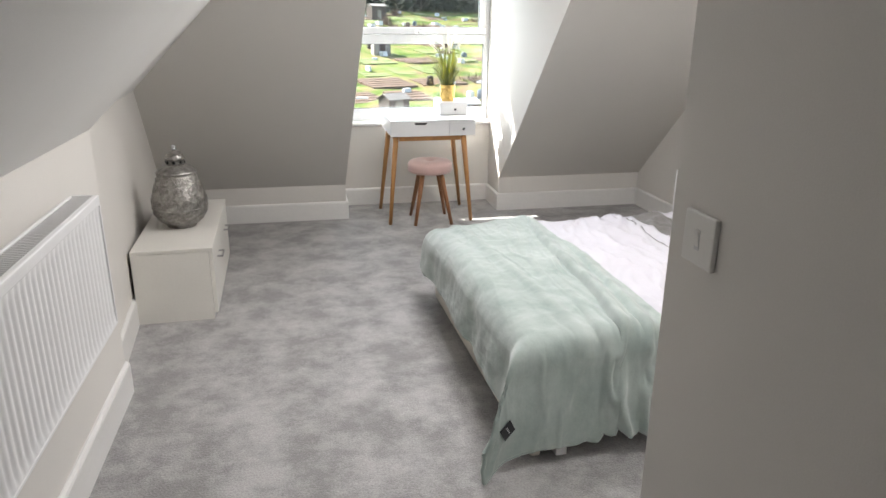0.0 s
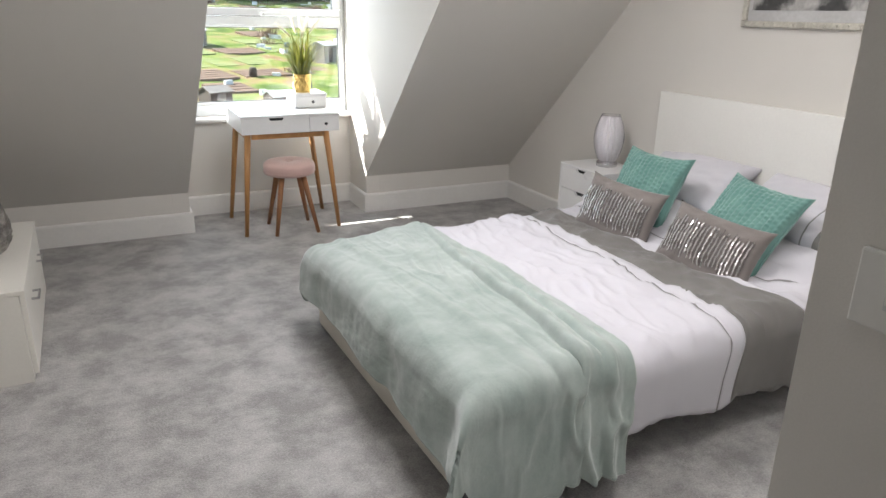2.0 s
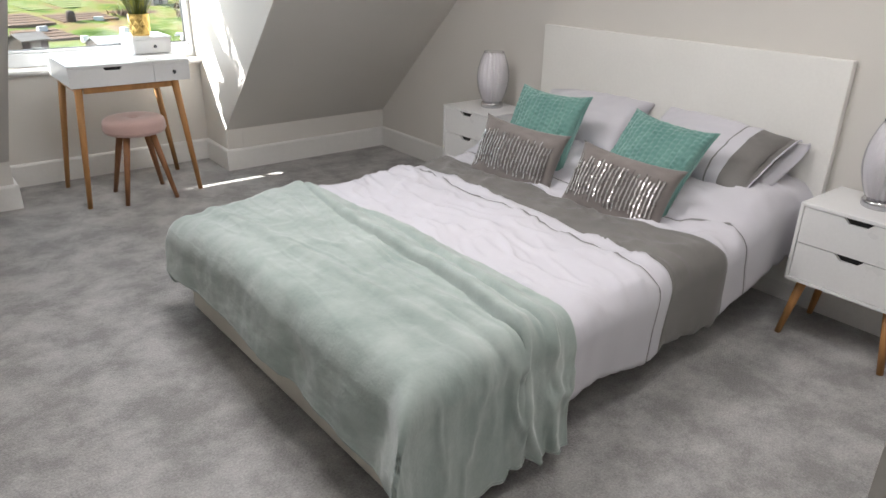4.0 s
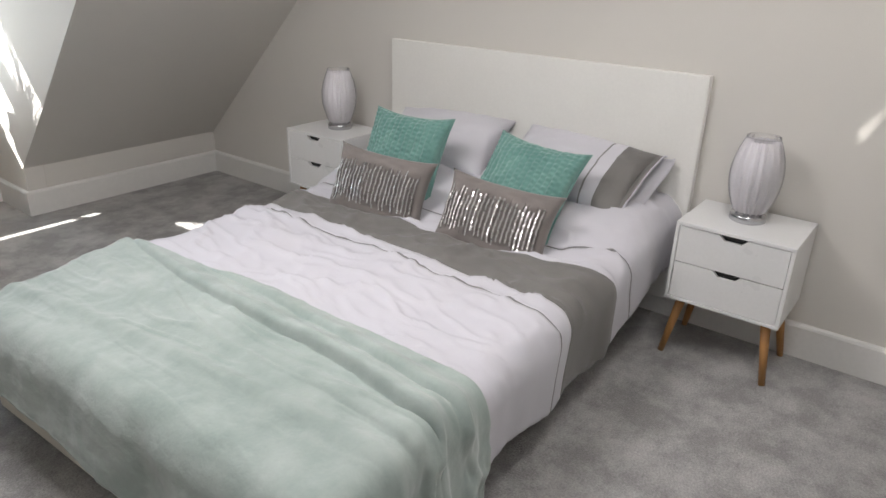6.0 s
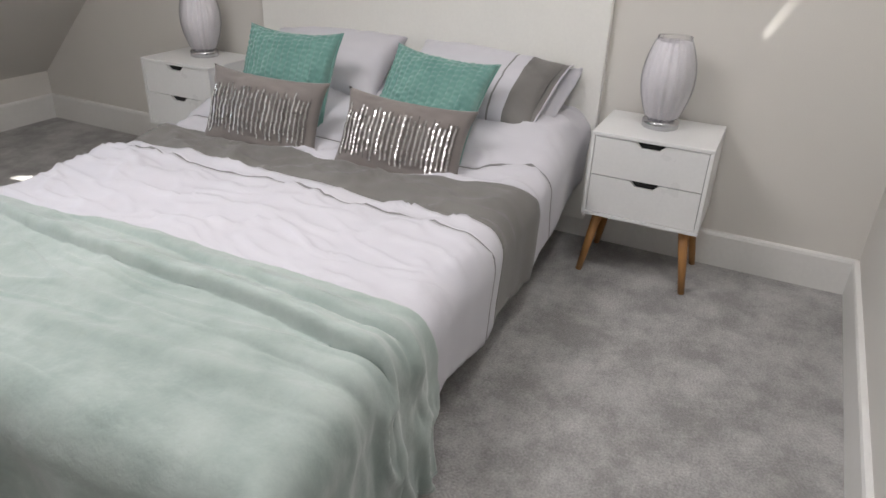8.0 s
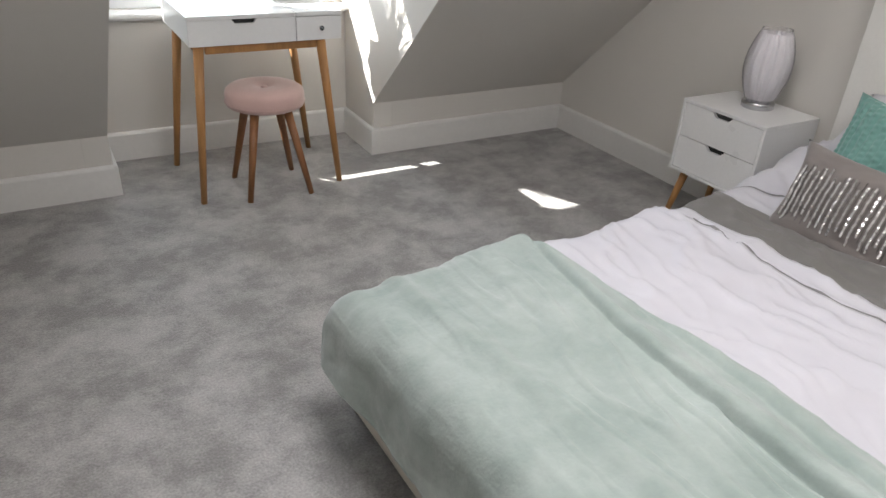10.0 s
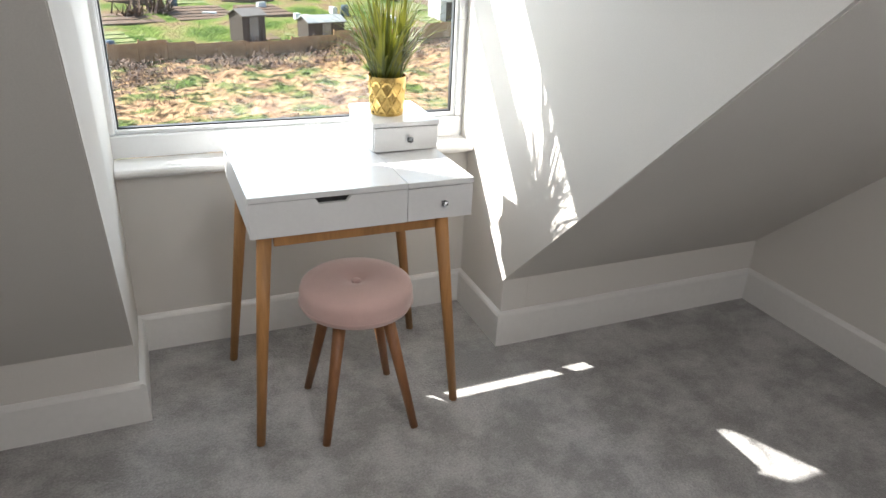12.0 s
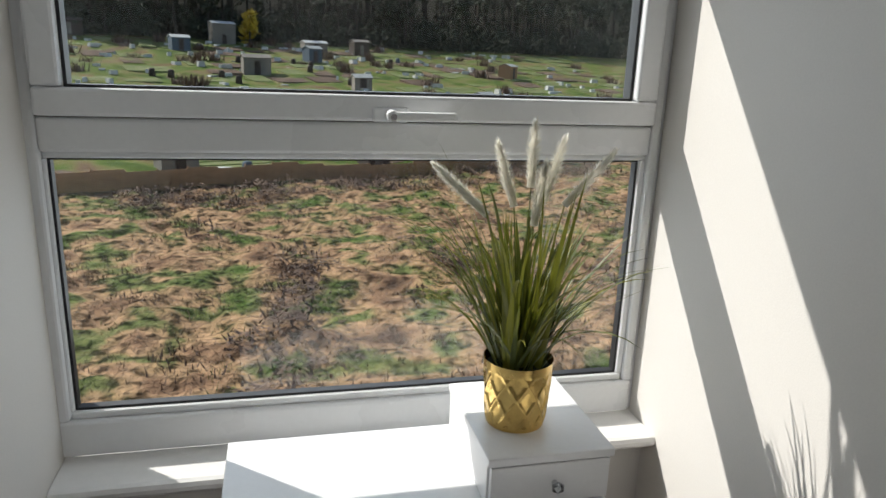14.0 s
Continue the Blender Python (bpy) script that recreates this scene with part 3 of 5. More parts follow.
def hem(points, r, m, parent, name):
    """A rolled hem along a run of points."""
    cu = bmesh.new()
    pts = [Vector(p) for p in points]
    prev = None
    for i, p in enumerate(pts):
        t = (pts[min(i + 2, len(pts) - 1)] - pts[max(i - 2, 0)]).normalized()
        e = t.cross(Vector((0.31, 0.27, 0.91))).normalized()
        f = t.cross(e)
        ring = [cu.verts.new(p + (e * math.cos(k * math.pi / 3) + f * math.sin(k * math.pi / 3)) * r) for k in range(6)]
        if prev:
            for k in range(6):
                cu.faces.new((prev[k], prev[(k + 1) % 6], ring[(k + 1) % 6], ring[k]))
        prev = ring
    return part(name, cu, m, parent, "", True)


hem([blanket_point(0.0, j / 190) for j in range(191)], 0.0085, MINT, blanket, "hem")
hem([blanket_point(j / 220, 0.0) for j in range(221)], 0.0085, MINT, blanket, "hem")
# woven tag near the hanging corner
c0, c1, c2 = (Vector(blanket_at(*p)) for p in ((-0.175, -0.325), (-0.105, -0.325), (-0.175, -0.26)))
eu, ev = (c1 - c0).normalized(), (c2 - c0).normalized()
nrm = eu.cross(ev).normalized()
nrm = -nrm if nrm.y > 0 else nrm
ev = (ev - eu * ev.dot(eu)).normalized()
tag = bmesh.new()
for k in ((0, 0), (1, 0), (1, 1), (0, 1)):
    tag.verts.new(c0 + nrm * 0.016 + eu * 0.052 * k[0] + ev * 0.046 * k[1])
tag.faces.new(tag.verts)
tob = part("tag", tag, LABEL, blanket, "black woven tag")
tm = tob.modifiers.new("thickness", "SOLIDIFY")
tm.thickness = 0.002
bars = bmesh.new()
for k in range(4):
    o = c0 + nrm * 0.0185 + eu * 0.024 + ev * (0.01 + 0.007 * k)
    bars.faces.new([bars.verts.new(o + eu * a + ev * b) for a, b in ((0, 0), (0.006, 0), (0.006, 0.004), (0, 0.004))])
part("print", bars, INK, tob)


def cushion_point(s, t, w, h, thick, side, sag=0.0):
    x, y = 2 * s - 1, 2 * t - 1
    edge = (1 - x * x) * (1 - y * y)
    pinch = 1 - 0.10 * (1 - abs(y) ** 2.5) * abs(x) ** 3
    pinch2 = 1 - 0.12 * (1 - abs(x) ** 2.5) * abs(y) ** 3
    z = side * thick * 0.5 * max(edge, 0.0) ** 0.42
    z += side * min(1, edge * 6) * (0.008 * fbm(x, y, w * 7 + side, 2.2) + 0.004 * fbm(x, y, w * 3, 6))
    return Vector((x * w / 2 * pinch, y * h / 2 * pinch2 - sag * (1 - x * x) * t, z))


def cushion_mesh(w, h, thick, n=34, relief=None):
    bm = bmesh.new()
    for side in (1, -1):
        def fn(u, v):
            p = cushion_point(u, v, w, h, thick, side)
            if relief and side > 0:
                p.z += relief(u, v)
            return p
        sheet(bm, n, n, fn)
    bmesh.ops.remove_doubles(bm, verts=bm.verts, dist=0.0006)
    return bm


def leaning(x, y, z, tilt, yaw=0.0, roll=0.0):
    """Pose of a cushion that faces the foot of the bed and leans back by tilt degrees."""
    t = radians(tilt)
    s, c = math.sin(t), math.cos(t)
    m = Matrix(((0, s, -c, x), (-1, 0, 0, y), (0, c, s, z), (0, 0, 0, 1)))
    return Matrix.Translation((x, y, z)) @ Matrix.Rotation(radians(yaw), 4, "Z") @ Matrix.Translation((-x, -y, -z)) @ m @ Matrix.Rotation(radians(roll), 4, "Z")


def seam(w, h, r, m, parent):
    pts = []
    for k in range(4):
        for i in range(12):
            f = i / 12
            s, t = ((f, 0), (1, f), (1 - f, 1), (0, 1 - f))[k]
            pts.append(cushion_point(s, t, w, h, 0.1, 1))
    pts.append(pts[0])
    return hem(pts, r, m, parent, "piping")


def quilt(u, v):
    row = math.floor(16 * u)
    crinkle = math.sin(2 * math.pi * (19 * v + 0.37 * row + 1.2 * noise.noise(Vector((3 * v, row, 0)))))
    return 0.0052 * abs(math.sin(math.pi * 16 * u)) ** 0.6 + 0.0026 * crinkle * abs(math.sin(math.pi * 16 * u))


for pose_m, lab in ((leaning(0.69, 1.915, 0.583, 27, 3, 0), "teal quilted velvet cushion leaning on the pillows"), (leaning(0.705, 1.338, 0.572, 37, -1, -4), "teal quilted velvet cushion tilted against the pillow")):
    cu = thing("teal_cushion", (0, 0, 0), lab, "cushion", "teal cushions")
    part("cover", cushion_mesh(0.395, 0.39, 0.13, 96, quilt), TEAL, cu, "", True)
    seam(0.395, 0.39, 0.004, TEAL, cu)
    cu.matrix_world = pose_m

for pose_m, seed, lab in ((leaning(0.50, 1.868, 0.512, 24, 9, -3), 3, "taupe cushion with silver sequin stripes beside teal cushion"), (leaning(0.53, 1.338, 0.497, 29, 8, -4), 8, "taupe cushion with silver sequin stripes, slumped forward")):
    cu = thing("sequin_cushion", (0, 0, 0), lab, "cushion", "sequin cushions")
    W, H = 0.455, 0.285
    part("cover", cushion_mesh(W, H, 0.12, 36), TAUPE, cu, "", True)
    rng = random.Random(seed)
    n = 46
    for k in range(n):
        s = 0.06 + 0.88 * (k + 0.5) / n
        silver = k % 2 == 0
        lo, hi = 0.24 + rng.uniform(-0.07, 0.06), 0.76 + rng.uniform(-0.08, 0.05)
        st = bmesh.new()
        cnt = int((hi - lo) * H / (0.0040 if silver else 0.0034))
        lean_k = rng.uniform(-0.3, 0.3)
        rad = 0.0034 if silver else 0.0016
        for i in range(cnt):
            t = lo + (hi - lo) * i / cnt
            p = cushion_point(s + rng.uniform(-0.0012, 0.0012), t, W, H, 0.12, 1) + Vector((0, 0, 0.003))
            q = Euler((rng.uniform(-0.17, 0.17) + lean_k, rng.uniform(-0.15, 0.15) + 0.7 * lean_k, 0)).to_matrix()
            st.faces.new([st.verts.new(p + q @ Vector((rad * math.cos(a), rad * math.sin(a), 0))) for a in (0, 1.05, 2.1, 3.14, 4.19, 5.24)])
        part("sequin_stripe" if silver else "bead_stripe", st, SEQUIN if silver else GUNMETAL, cu)
    cu.matrix_world = pose_m

# pillows propped on the headboard
for y, roll, cuffed, lab in ((1.265, 4, True, "white pillow with grey band and open cuff"), (1.93, -4, False, "plain white pillow propped against the headboard")):
    pl = thing("pillow", (0, 0, 0), lab, "pillow", "pillows")
    W, H, T = 0.62, 0.37, 0.19
    def strip(s0, s1, nu, bow=0.0):
        bm = bmesh.new()
        for side in (1, -1):
            sheet(bm, nu, 34, lambda u, v: cushion_point(min(1.0, s0 + (s1 - s0) * u + bow * (v - 0.5) * min(1.0, 4 * (1 - s0 - (s1 - s0) * u))), v, W, H, T, side))
        bmesh.ops.remove_doubles(bm, verts=bm.verts, dist=0.0006)
        return bm
    if cuffed:
        part("case", strip(0.0, 0.70, 26, 0.0), COTTON, pl, "", True)
        part("piping", strip(0.70, 0.712, 1, 0.0), PIPING, pl, "", True)
        part("border", strip(0.712, 0.80, 6, 0.0), COTTON, pl, "", True)
        part("grey_band", strip(0.80, 0.985, 12, 0.0), GREYCLOTH, pl, "", True)
        # loose cuff standing open past the filling: grey above, a white lip folded out below
        def cuff(u, v, top):
            a = math.pi * v * (1 if top else -1)
            c, sn = math.cos(a), math.sin(a)
            gap = 0.022 + (0.008 if top else 0.022) * u
            yy = (H / 2) * (0.90 + 0.10 * u) * math.copysign(abs(c) ** 0.7, c)
            return Vector((W * 0.435 + (0.03 if top else 0.050 + 0.012 * c) * u + 0.012 * c, yy, gap * sn + 0.004 * fbm(c, u, 2, 3)))
        for top, m, nm in ((True, GREYCLOTH, "cuff_lining"), (False, COTTON, "cuff")):
            cob = part(nm, sheet(bmesh.new(), 8, 30, lambda u, v: cuff(u, v, top)), m, pl, "", True)
            cm = cob.modifiers.new("thickness", "SOLIDIFY")
            cm.thickness = 0.004
            hem([cuff(1.0, j / 24, top) for j in range(25)], 0.004, COTTON, pl, "cuff_hem")
    else:
        part("case", strip(0.0, 1.0, 34), COTTON, pl, "", True)
    pl.matrix_world = leaning(1.0, y + 0.03, 0.585, 57, 0, -roll)


# the bed stands a little askew to the wall
for ob in (bed, duvet, blanket):
    ob.matrix_world = BED_TURN
for ob in bed.children:
    if ob.name.startswith("headboard"):
        ob.matrix_parent_inverse = BED_TURN.inverted()


# ---- bedside tables and lamps ----
def bedside_table(place, label):
    ob = thing("bedside_table", place, label, "bedside table", "bedside tables")
    W, D, Z0, Z1, T = 0.392, 0.31, 0.232, 0.529, 0.013
    # local: x depth from the front, y across
    for nm, b in (("top", (0, D, 0, W, Z1 - T, Z1)), ("bottom", (0, D, 0, W, Z0, Z0 + T)), ("side", (0, D, 0, T, Z0 + T, Z1 - T)), ("side", (0, D, W - T, W, Z0 + T, Z1 - T)),
                  ("back", (D - 0.008, D - 0.001, T, W - T, Z0 + T, Z1 - T))):
        part(nm, boxed(*b, 0.0018), WHITE, ob)
    mid = (Z0 + Z1) / 2
    for z0, z1 in ((Z0 + T + 0.002, mid - 0.0015), (mid + 0.0015, Z1 - T - 0.002)):
        c, hw = W / 2, 0.048
        y0, y1 = T + 0.002, W - T - 0.002
        front = prism(bmesh.new(), [(y0, z0), (y1, z0), (y1, z1), (c + hw, z1), (c + hw - 0.02, z1 - 0.02), (c - hw + 0.02, z1 - 0.02), (c - hw, z1), (y0, z1)], "x", 0.003, 0.017)
        dr = part("drawer", front, WHITE, ob)
        # near-black box and board paint the shade behind the drawer cut-outs
        part("drawer_box", boxed(0.03, D - 0.02, y0 + 0.01, y1 - 0.01, z0 + 0.005, z1 - 0.03), DARK, dr)
    part("shadow_board", boxed(0.019, 0.022, T, W - T, Z0 + T, Z1 - T), DARK, ob)
    for x, y, fx, fy in ((0.055, 0.05, 0.025, 0.012), (0.055, W - 0.05, 0.025, W - 0.012), (D - 0.055, 0.05, D - 0.03, 0.012), (D - 0.055, W - 0.05, D - 0.03, W - 0.012)):
        part("leg", rod(bmesh.new(), (fx, fy, 0), (x, y, Z0), 0.011, 0.018, 14), OAK, ob, "", True)
    return ob


bedside_table((0.878, 0.419, 0), "white two-drawer bedside table on oak legs, near the bed side")
bedside_table((0.858, 2.452, 0), "white two-drawer bedside table on oak legs, by the slope")


def table_lamp(place, label):
    ob = thing("table_lamp", place, label, "lamp", "bedside lamps")
    part("base", lathe(bmesh.new(), [(0.058, 0.0), (0.061, 0.003), (0.061, 0.022), (0.057, 0.027), (0.045, 0.028), (0.045, 0.034)], 36), CHROME, ob, "round chrome base", True)
    prof = []
    for i in range(22):
        f = i / 21
        prof.append((0.046 + 0.041 * math.sin(math.pi * (0.05 + 0.90 * f)) ** 0.9, 0.034 + 0.262 * f))
    part("glass_shade", lathe(bmesh.new(), prof, 96, flute=16, depth=0.018, close=False), LAMPGLASS, ob, "clear fluted glass", True)
    tube = [(r * 0.80 + 0.001, z) for r, z in prof[:-1]]
    part("inner_shade", lathe(bmesh.new(), tube, 96, flute=16, depth=0.17, close=False), FROST, ob, "ribbed frosted glass", True)
    part("rim", lathe(bmesh.new(), [(prof[-1][0] - 0.003, 0.295), (prof[-1][0] + 0.001, 0.295), (prof[-1][0] + 0.001, 0.300), (prof[-1][0] - 0.003, 0.300)], 48, close=False), LAMPGLASS, ob, "", True)
    return ob


table_lamp((1.055, 0.624, 0.529), "ribbed glass table lamp, unlit, on bedside table")
table_lamp((1.045, 2.645, 0.529), "ribbed glass table lamp, unlit, beside the slope")

# ---- desk, stool and plant ----
desk = thing("desk", (0.004, -0.036, 0), "white dressing desk with oak legs under the window", "desk")
DX0, DX1, DY0, DY1 = -0.862, -0.245, 3.772, 4.325
SEAM = -0.44
part("carcass", boxed(DX0 + 0.003, DX1 - 0.003, DY0 + 0.014, 4.29, 0.64, 0.7355, 0.002), WHITE, desk)
c = -0.645
lidfront = prism(bmesh.new(), [(DX0 + 0.002, 0.64), (SEAM - 0.001, 0.64), (SEAM - 0.001, 0.735), (c + 0.048, 0.735), (c + 0.036, 0.719), (c - 0.036, 0.719), (c - 0.048, 0.735), (DX0 + 0.002, 0.735)], "y", DY0 + 0.001, DY0 + 0.013)
part("front_panel", lidfront, WHITE, desk)
# near-black sheet paints the shade inside the finger cut-out
part("finger_slot", boxed(c - 0.048, c + 0.048, DY0 + 0.0135, DY0 + 0.0138, 0.718, 0.7345), DARK, desk)
drw = part("drawer", boxed(SEAM + 0.001, DX1 - 0.002, DY0 + 0.001, DY0 + 0.013, 0.64, 0.733, 0.0015), WHITE, desk)
part("lid", boxed(DX0, SEAM - 0.001, DY0, DY1, 0.736, 0.752, 0.002), WHITE, desk)
part("top", boxed(SEAM + 0.001, DX1, DY0, DY1, 0.736, 0.752, 0.002), WHITE, desk)


def knob(place, parent):
    bm = bmesh.new()
    rod(bm, (0, 0, 0), (0, -0.008, 0), 0.005, 0.004, 12)
    part("knob_stem", bm, CHROME, parent).location = place
    k = bmesh.new()
    bmesh.ops.create_icosphere(k, subdivisions=1, radius=0.011)
    bmesh.ops.transform(k, matrix=Matrix.Translation((0, -0.016, 0)) @ Matrix.Diagonal((1, 0.8, 1, 1)), verts=k.verts)
    part("knob", k, CRYSTAL, parent, "faceted clear knob").location = place


knob((-0.337, DY0 + 0.001, 0.689), drw)
bx = part("organiser", boxed(-0.45, -0.242, 4.062, 4.312, 0.753, 0.83, 0.002), WHITE, desk)
part("organiser_lid", boxed(-0.453, -0.239, 4.046, 4.314, 0.831, 0.845, 0.002), WHITE, bx)
bd = part("organiser_drawer", boxed(-0.447, -0.245, 4.048, 4.060, 0.756, 0.828, 0.0015), WHITE, bx)
knob((-0.34, 4.048, 0.793), bx)
for fx, fy, tx, ty in ((-0.877, 3.767, -0.822, 3.80), (-0.267, 3.779, -0.33, 3.80), (-0.894, 4.235, -0.822, 4.20), (-0.25, 4.235, -0.33, 4.20)):
    part("leg", rod(bmesh.new(), (fx, fy, 0), (tx, ty, 0.64), 0.0125, 0.020, 16), OAK, desk, "", True)
part("rail", boxed(-0.80, -0.35, 3.79, 3.81, 0.606, 0.638, 0.003), OAK, desk)
part("rail", boxed(-0.80, -0.35, 4.19, 4.21, 0.606, 0.638, 0.003), OAK, desk)
part("rail", boxed(-0.832, -0.812, 3.82, 4.18, 0.606, 0.638, 0.003), OAK, desk)
part("rail", boxed(-0.34, -0.32, 3.82, 4.18, 0.606, 0.638, 0.003), OAK, desk)

stool = thing("stool", (-0.563, 3.806, 0), "round blush velvet stool on four wooden legs", "stool")
prof = [(0.05, 0.368), (0.140, 0.368), (0.158, 0.376), (0.163, 0.392), (0.163, 0.425), (0.158, 0.441), (0.143, 0.452), (0.10, 0.458), (0.055, 0.457), (0.03, 0.451), (0.016, 0.444), (0.008, 0.442)]
part("seat", lathe(bmesh.new(), prof, 48), PINK, stool, "", True)
part("piping", lathe(bmesh.new(), [(0.1615, 0.3895), (0.166, 0.3915), (0.1615, 0.3935)], 48, close=False), PINK, stool, "", True)
part("button", lathe(bmesh.new(), [(0.014, 0.443), (0.014, 0.447), (0.010, 0.451), (0.003, 0.452)], 20), PINK, stool, "", True)
for x, y in ((-0.134, -0.142), (0.134, -0.15), (-0.124, 0.15), (0.142, 0.14)):
    part("leg", rod(bmesh.new(), (x, y, 0), (x * 0.5, y * 0.5, 0.37), 0.0115, 0.019, 14), WALNUT, stool, "", True)

plant = thing("potted_grass", (-0.368, 4.129, 0.845), "artificial feather grass in a gold pot", "plant")
R0, R1, PH = 0.048, 0.057, 0.118
def pot_point(u, v):
    a, f = 2 * math.pi * u, v
    k = 10
    p, q = (u * k + f * 2.0) % 1.0, (u * k - f * 2.0) % 1.0
    d = min(min(p, 1 - p), min(q, 1 - q))
    r = R0 + (R1 - R0) * f ** 0.7 + (0.0035 * max(0.0, 1 - d * 7) if 0.08 < f < 0.86 else 0.002)
    return (r * math.cos(a), r * math.sin(a), PH * f)
potm = sheet(bmesh.new(), 140, 44, pot_point)
part("pot", potm, GOLD, plant, "gold pot with raised diamond lattice", True)
part("pot_base", lathe(bmesh.new(), [(0.0475, 0.0), (0.0475, 0.004)], 40), GOLD, plant)
part("moss", lathe(bmesh.new(), [(0.054, 0.100), (0.054, 0.104), (0.03, 0.112), (0.01, 0.114)], 24), SOIL, plant)
rng = random.Random(5)


def ribbon(bm, base, az, length, lean, droop, width):
    d = Vector((math.cos(az), math.sin(az), 0))
    sidev = Vector((-d.y, d.x, 0))
    prev = None
    n = 9
    p = Vector(base)
    ang = lean
    for i in range(n + 1):
        f = i / n
        w = width * (1 - f) ** 0.6 * (0.6 + 0.4 * min(1, f * 4))
        fold = Vector((0, 0, 0.25 * w))
        row = (bm.verts.new(p - sidev * w / 2), bm.verts.new(p - fold), bm.verts.new(p + sidev * w / 2))
        if prev:
            bm.faces.new((prev[0], prev[1], row[1], row[0]))
            bm.faces.new((prev[1], prev[2], row[2], row[1]))
        prev = row
        ang += droop * (0.3 + f) / n
        p = p + (d * math.sin(ang) + Vector((0, 0, 1)) * math.cos(ang)) * length / n
    return p


for k in range(190):
    az = rng.uniform(0, 2 * math.pi)
    r = 0.040 * math.sqrt(rng.random())
    inner = r / 0.040
    bm = bmesh.new()
    out = rng.random()
    length = rng.uniform(0.14, 0.30) if out > 0.55 else rng.uniform(0.26, 0.42)
    aim = az + rng.uniform(-0.9, 0.9)
    length = min(length, 0.26) if math.sin(aim) > 0.35 else min(length, 0.29) if math.cos(aim) > 0.3 else length
    ribbon(bm, (r * math.cos(az), r * math.sin(az), 0.10), aim, length, rng.uniform(0.02, 0.30) + 0.30 * inner * out, rng.choice((0.2, 0.5, 0.9, 1.6, 2.2)) * rng.uniform(0.4, 1.0), rng.uniform(0.006, 0.0125))
    part("blade", bm, BLADE, plant, "", True)
for az, lean, ln in ((3.0, 0.42, 0.37), (2.6, 0.15, 0.375), (1.2, 0.06, 0.405), (0.3, 0.16, 0.385), (-0.2, 0.33, 0.385), (-1.3, 0.10, 0.35)):
    d = Vector((math.cos(az), math.sin(az), 0))
    tip = d * math.sin(lean) * ln + Vector((0, 0, 0.10 + ln * math.cos(lean)))
    mid = d * math.sin(lean * 0.6) * (ln - 0.10) + Vector((0, 0, 0.10 + (ln - 0.10) * math.cos(lean * 0.6)))
    stem = part("stem", rod(bmesh.new(), (0, 0, 0.1), mid, 0.0015, 0.001, 6), BLADE, plant)
    pb = bmesh.new()
    axis = (tip - mid)
    for i in range(1100):
        f = rng.random()
        o = mid + axis * f
        w = 0.0165 * math.sin(math.pi * (0.12 + 0.85 * f)) ** 0.6
        v = Vector((rng.gauss(0, 1), rng.gauss(0, 1), rng.gauss(0, 0.4))).normalized() * w
        t = axis.normalized() * 0.012
        sv = v.cross(t).normalized() * 0.0011
        pb.faces.new([pb.verts.new(o - sv), pb.verts.new(o + sv), pb.verts.new(o + v + t)])
    rod(pb, mid, tip, 0.0065, 0.003, 8)
    part("plume", pb, PLUME, stem, "fluffy cream plume")

# ---- chest and lantern ----
chest = thing("chest_of_drawers", (-2.308, 2.212, 0), "low white chest of drawers against the knee wall", "chest of drawers", "", 1.5)
CW, CL, CH = 0.375, 0.98, 0.375
part("carcass", boxed(0, CW - 0.02, 0, CL, 0.0, CH - 0.018, 0.002), CREAM, chest)
part("top", boxed(0, CW, -0.002, CL + 0.002, CH - 0.017, CH, 0.002), CREAM, chest)
for k in range(2):
    y0, y1 = 0.012 + k * (CL - 0.02) / 2, 0.012 + (k + 1) * (CL - 0.02) / 2 - 0.004
    for z0, z1 in ((0.03, CH - 0.02),):
        dr = part("drawer", boxed(CW - 0.019, CW - 0.001, y0, y1, z0, z1, 0.0015), CREAM, chest)
        hb = bmesh.new()
        ym, zm = (y0 + y1) / 2, z0 + 0.72 * (z1 - z0)
        box(hb, CW, CW + 0.022, ym - 0.05, ym - 0.043, zm - 0.004, zm + 0.004)
        box(hb, CW, CW + 0.022, ym + 0.043, ym + 0.05, zm - 0.004, zm + 0.004)
        box(hb, CW + 0.0215, CW + 0.029, ym - 0.05, ym + 0.05, zm - 0.004, zm + 0.004, 0.001)
        part("handle", hb, CHROME, dr, "steel bar handle")

lantern = thing("lantern", (-2.13, 2.65, CH), "embossed silver metal lantern standing on the chest", "lantern")
prof = [(0.073, 0.0), (0.075, 0.006), (0.073, 0.014), (0.094, 0.024), (0.121, 0.05), (0.136, 0.085), (0.141, 0.12), (0.137, 0.155), (0.126, 0.195), (0.112, 0.235), (0.101, 0.27), (0.097, 0.29)]
part("body", lathe(bmesh.new(), prof, 64), SILVER, lantern, "", True)
part("shoulder", lathe(bmesh.new(), [(0.102, 0.286), (0.104, 0.291), (0.098, 0.299), (0.076, 0.315), (0.058, 0.326), (0.052, 0.331)], 48), SILVER, lantern, "", True)
part("cap", lathe(bmesh.new(), [(0.046, 0.33), (0.046, 0.356), (0.053, 0.360), (0.053, 0.366), (0.046, 0.379), (0.030, 0.393), (0.012, 0.400), (0.009, 0.404)], 36), SILVER, lantern, "", True)
part("finial", lathe(bmesh.new(), [(0.008, 0.403), (0.014, 0.407), (0.014, 0.413), (0.009, 0.417), (0.012, 0.422), (0.010, 0.430), (0.003, 0.434)], 24), CHROME, lantern, "", True)
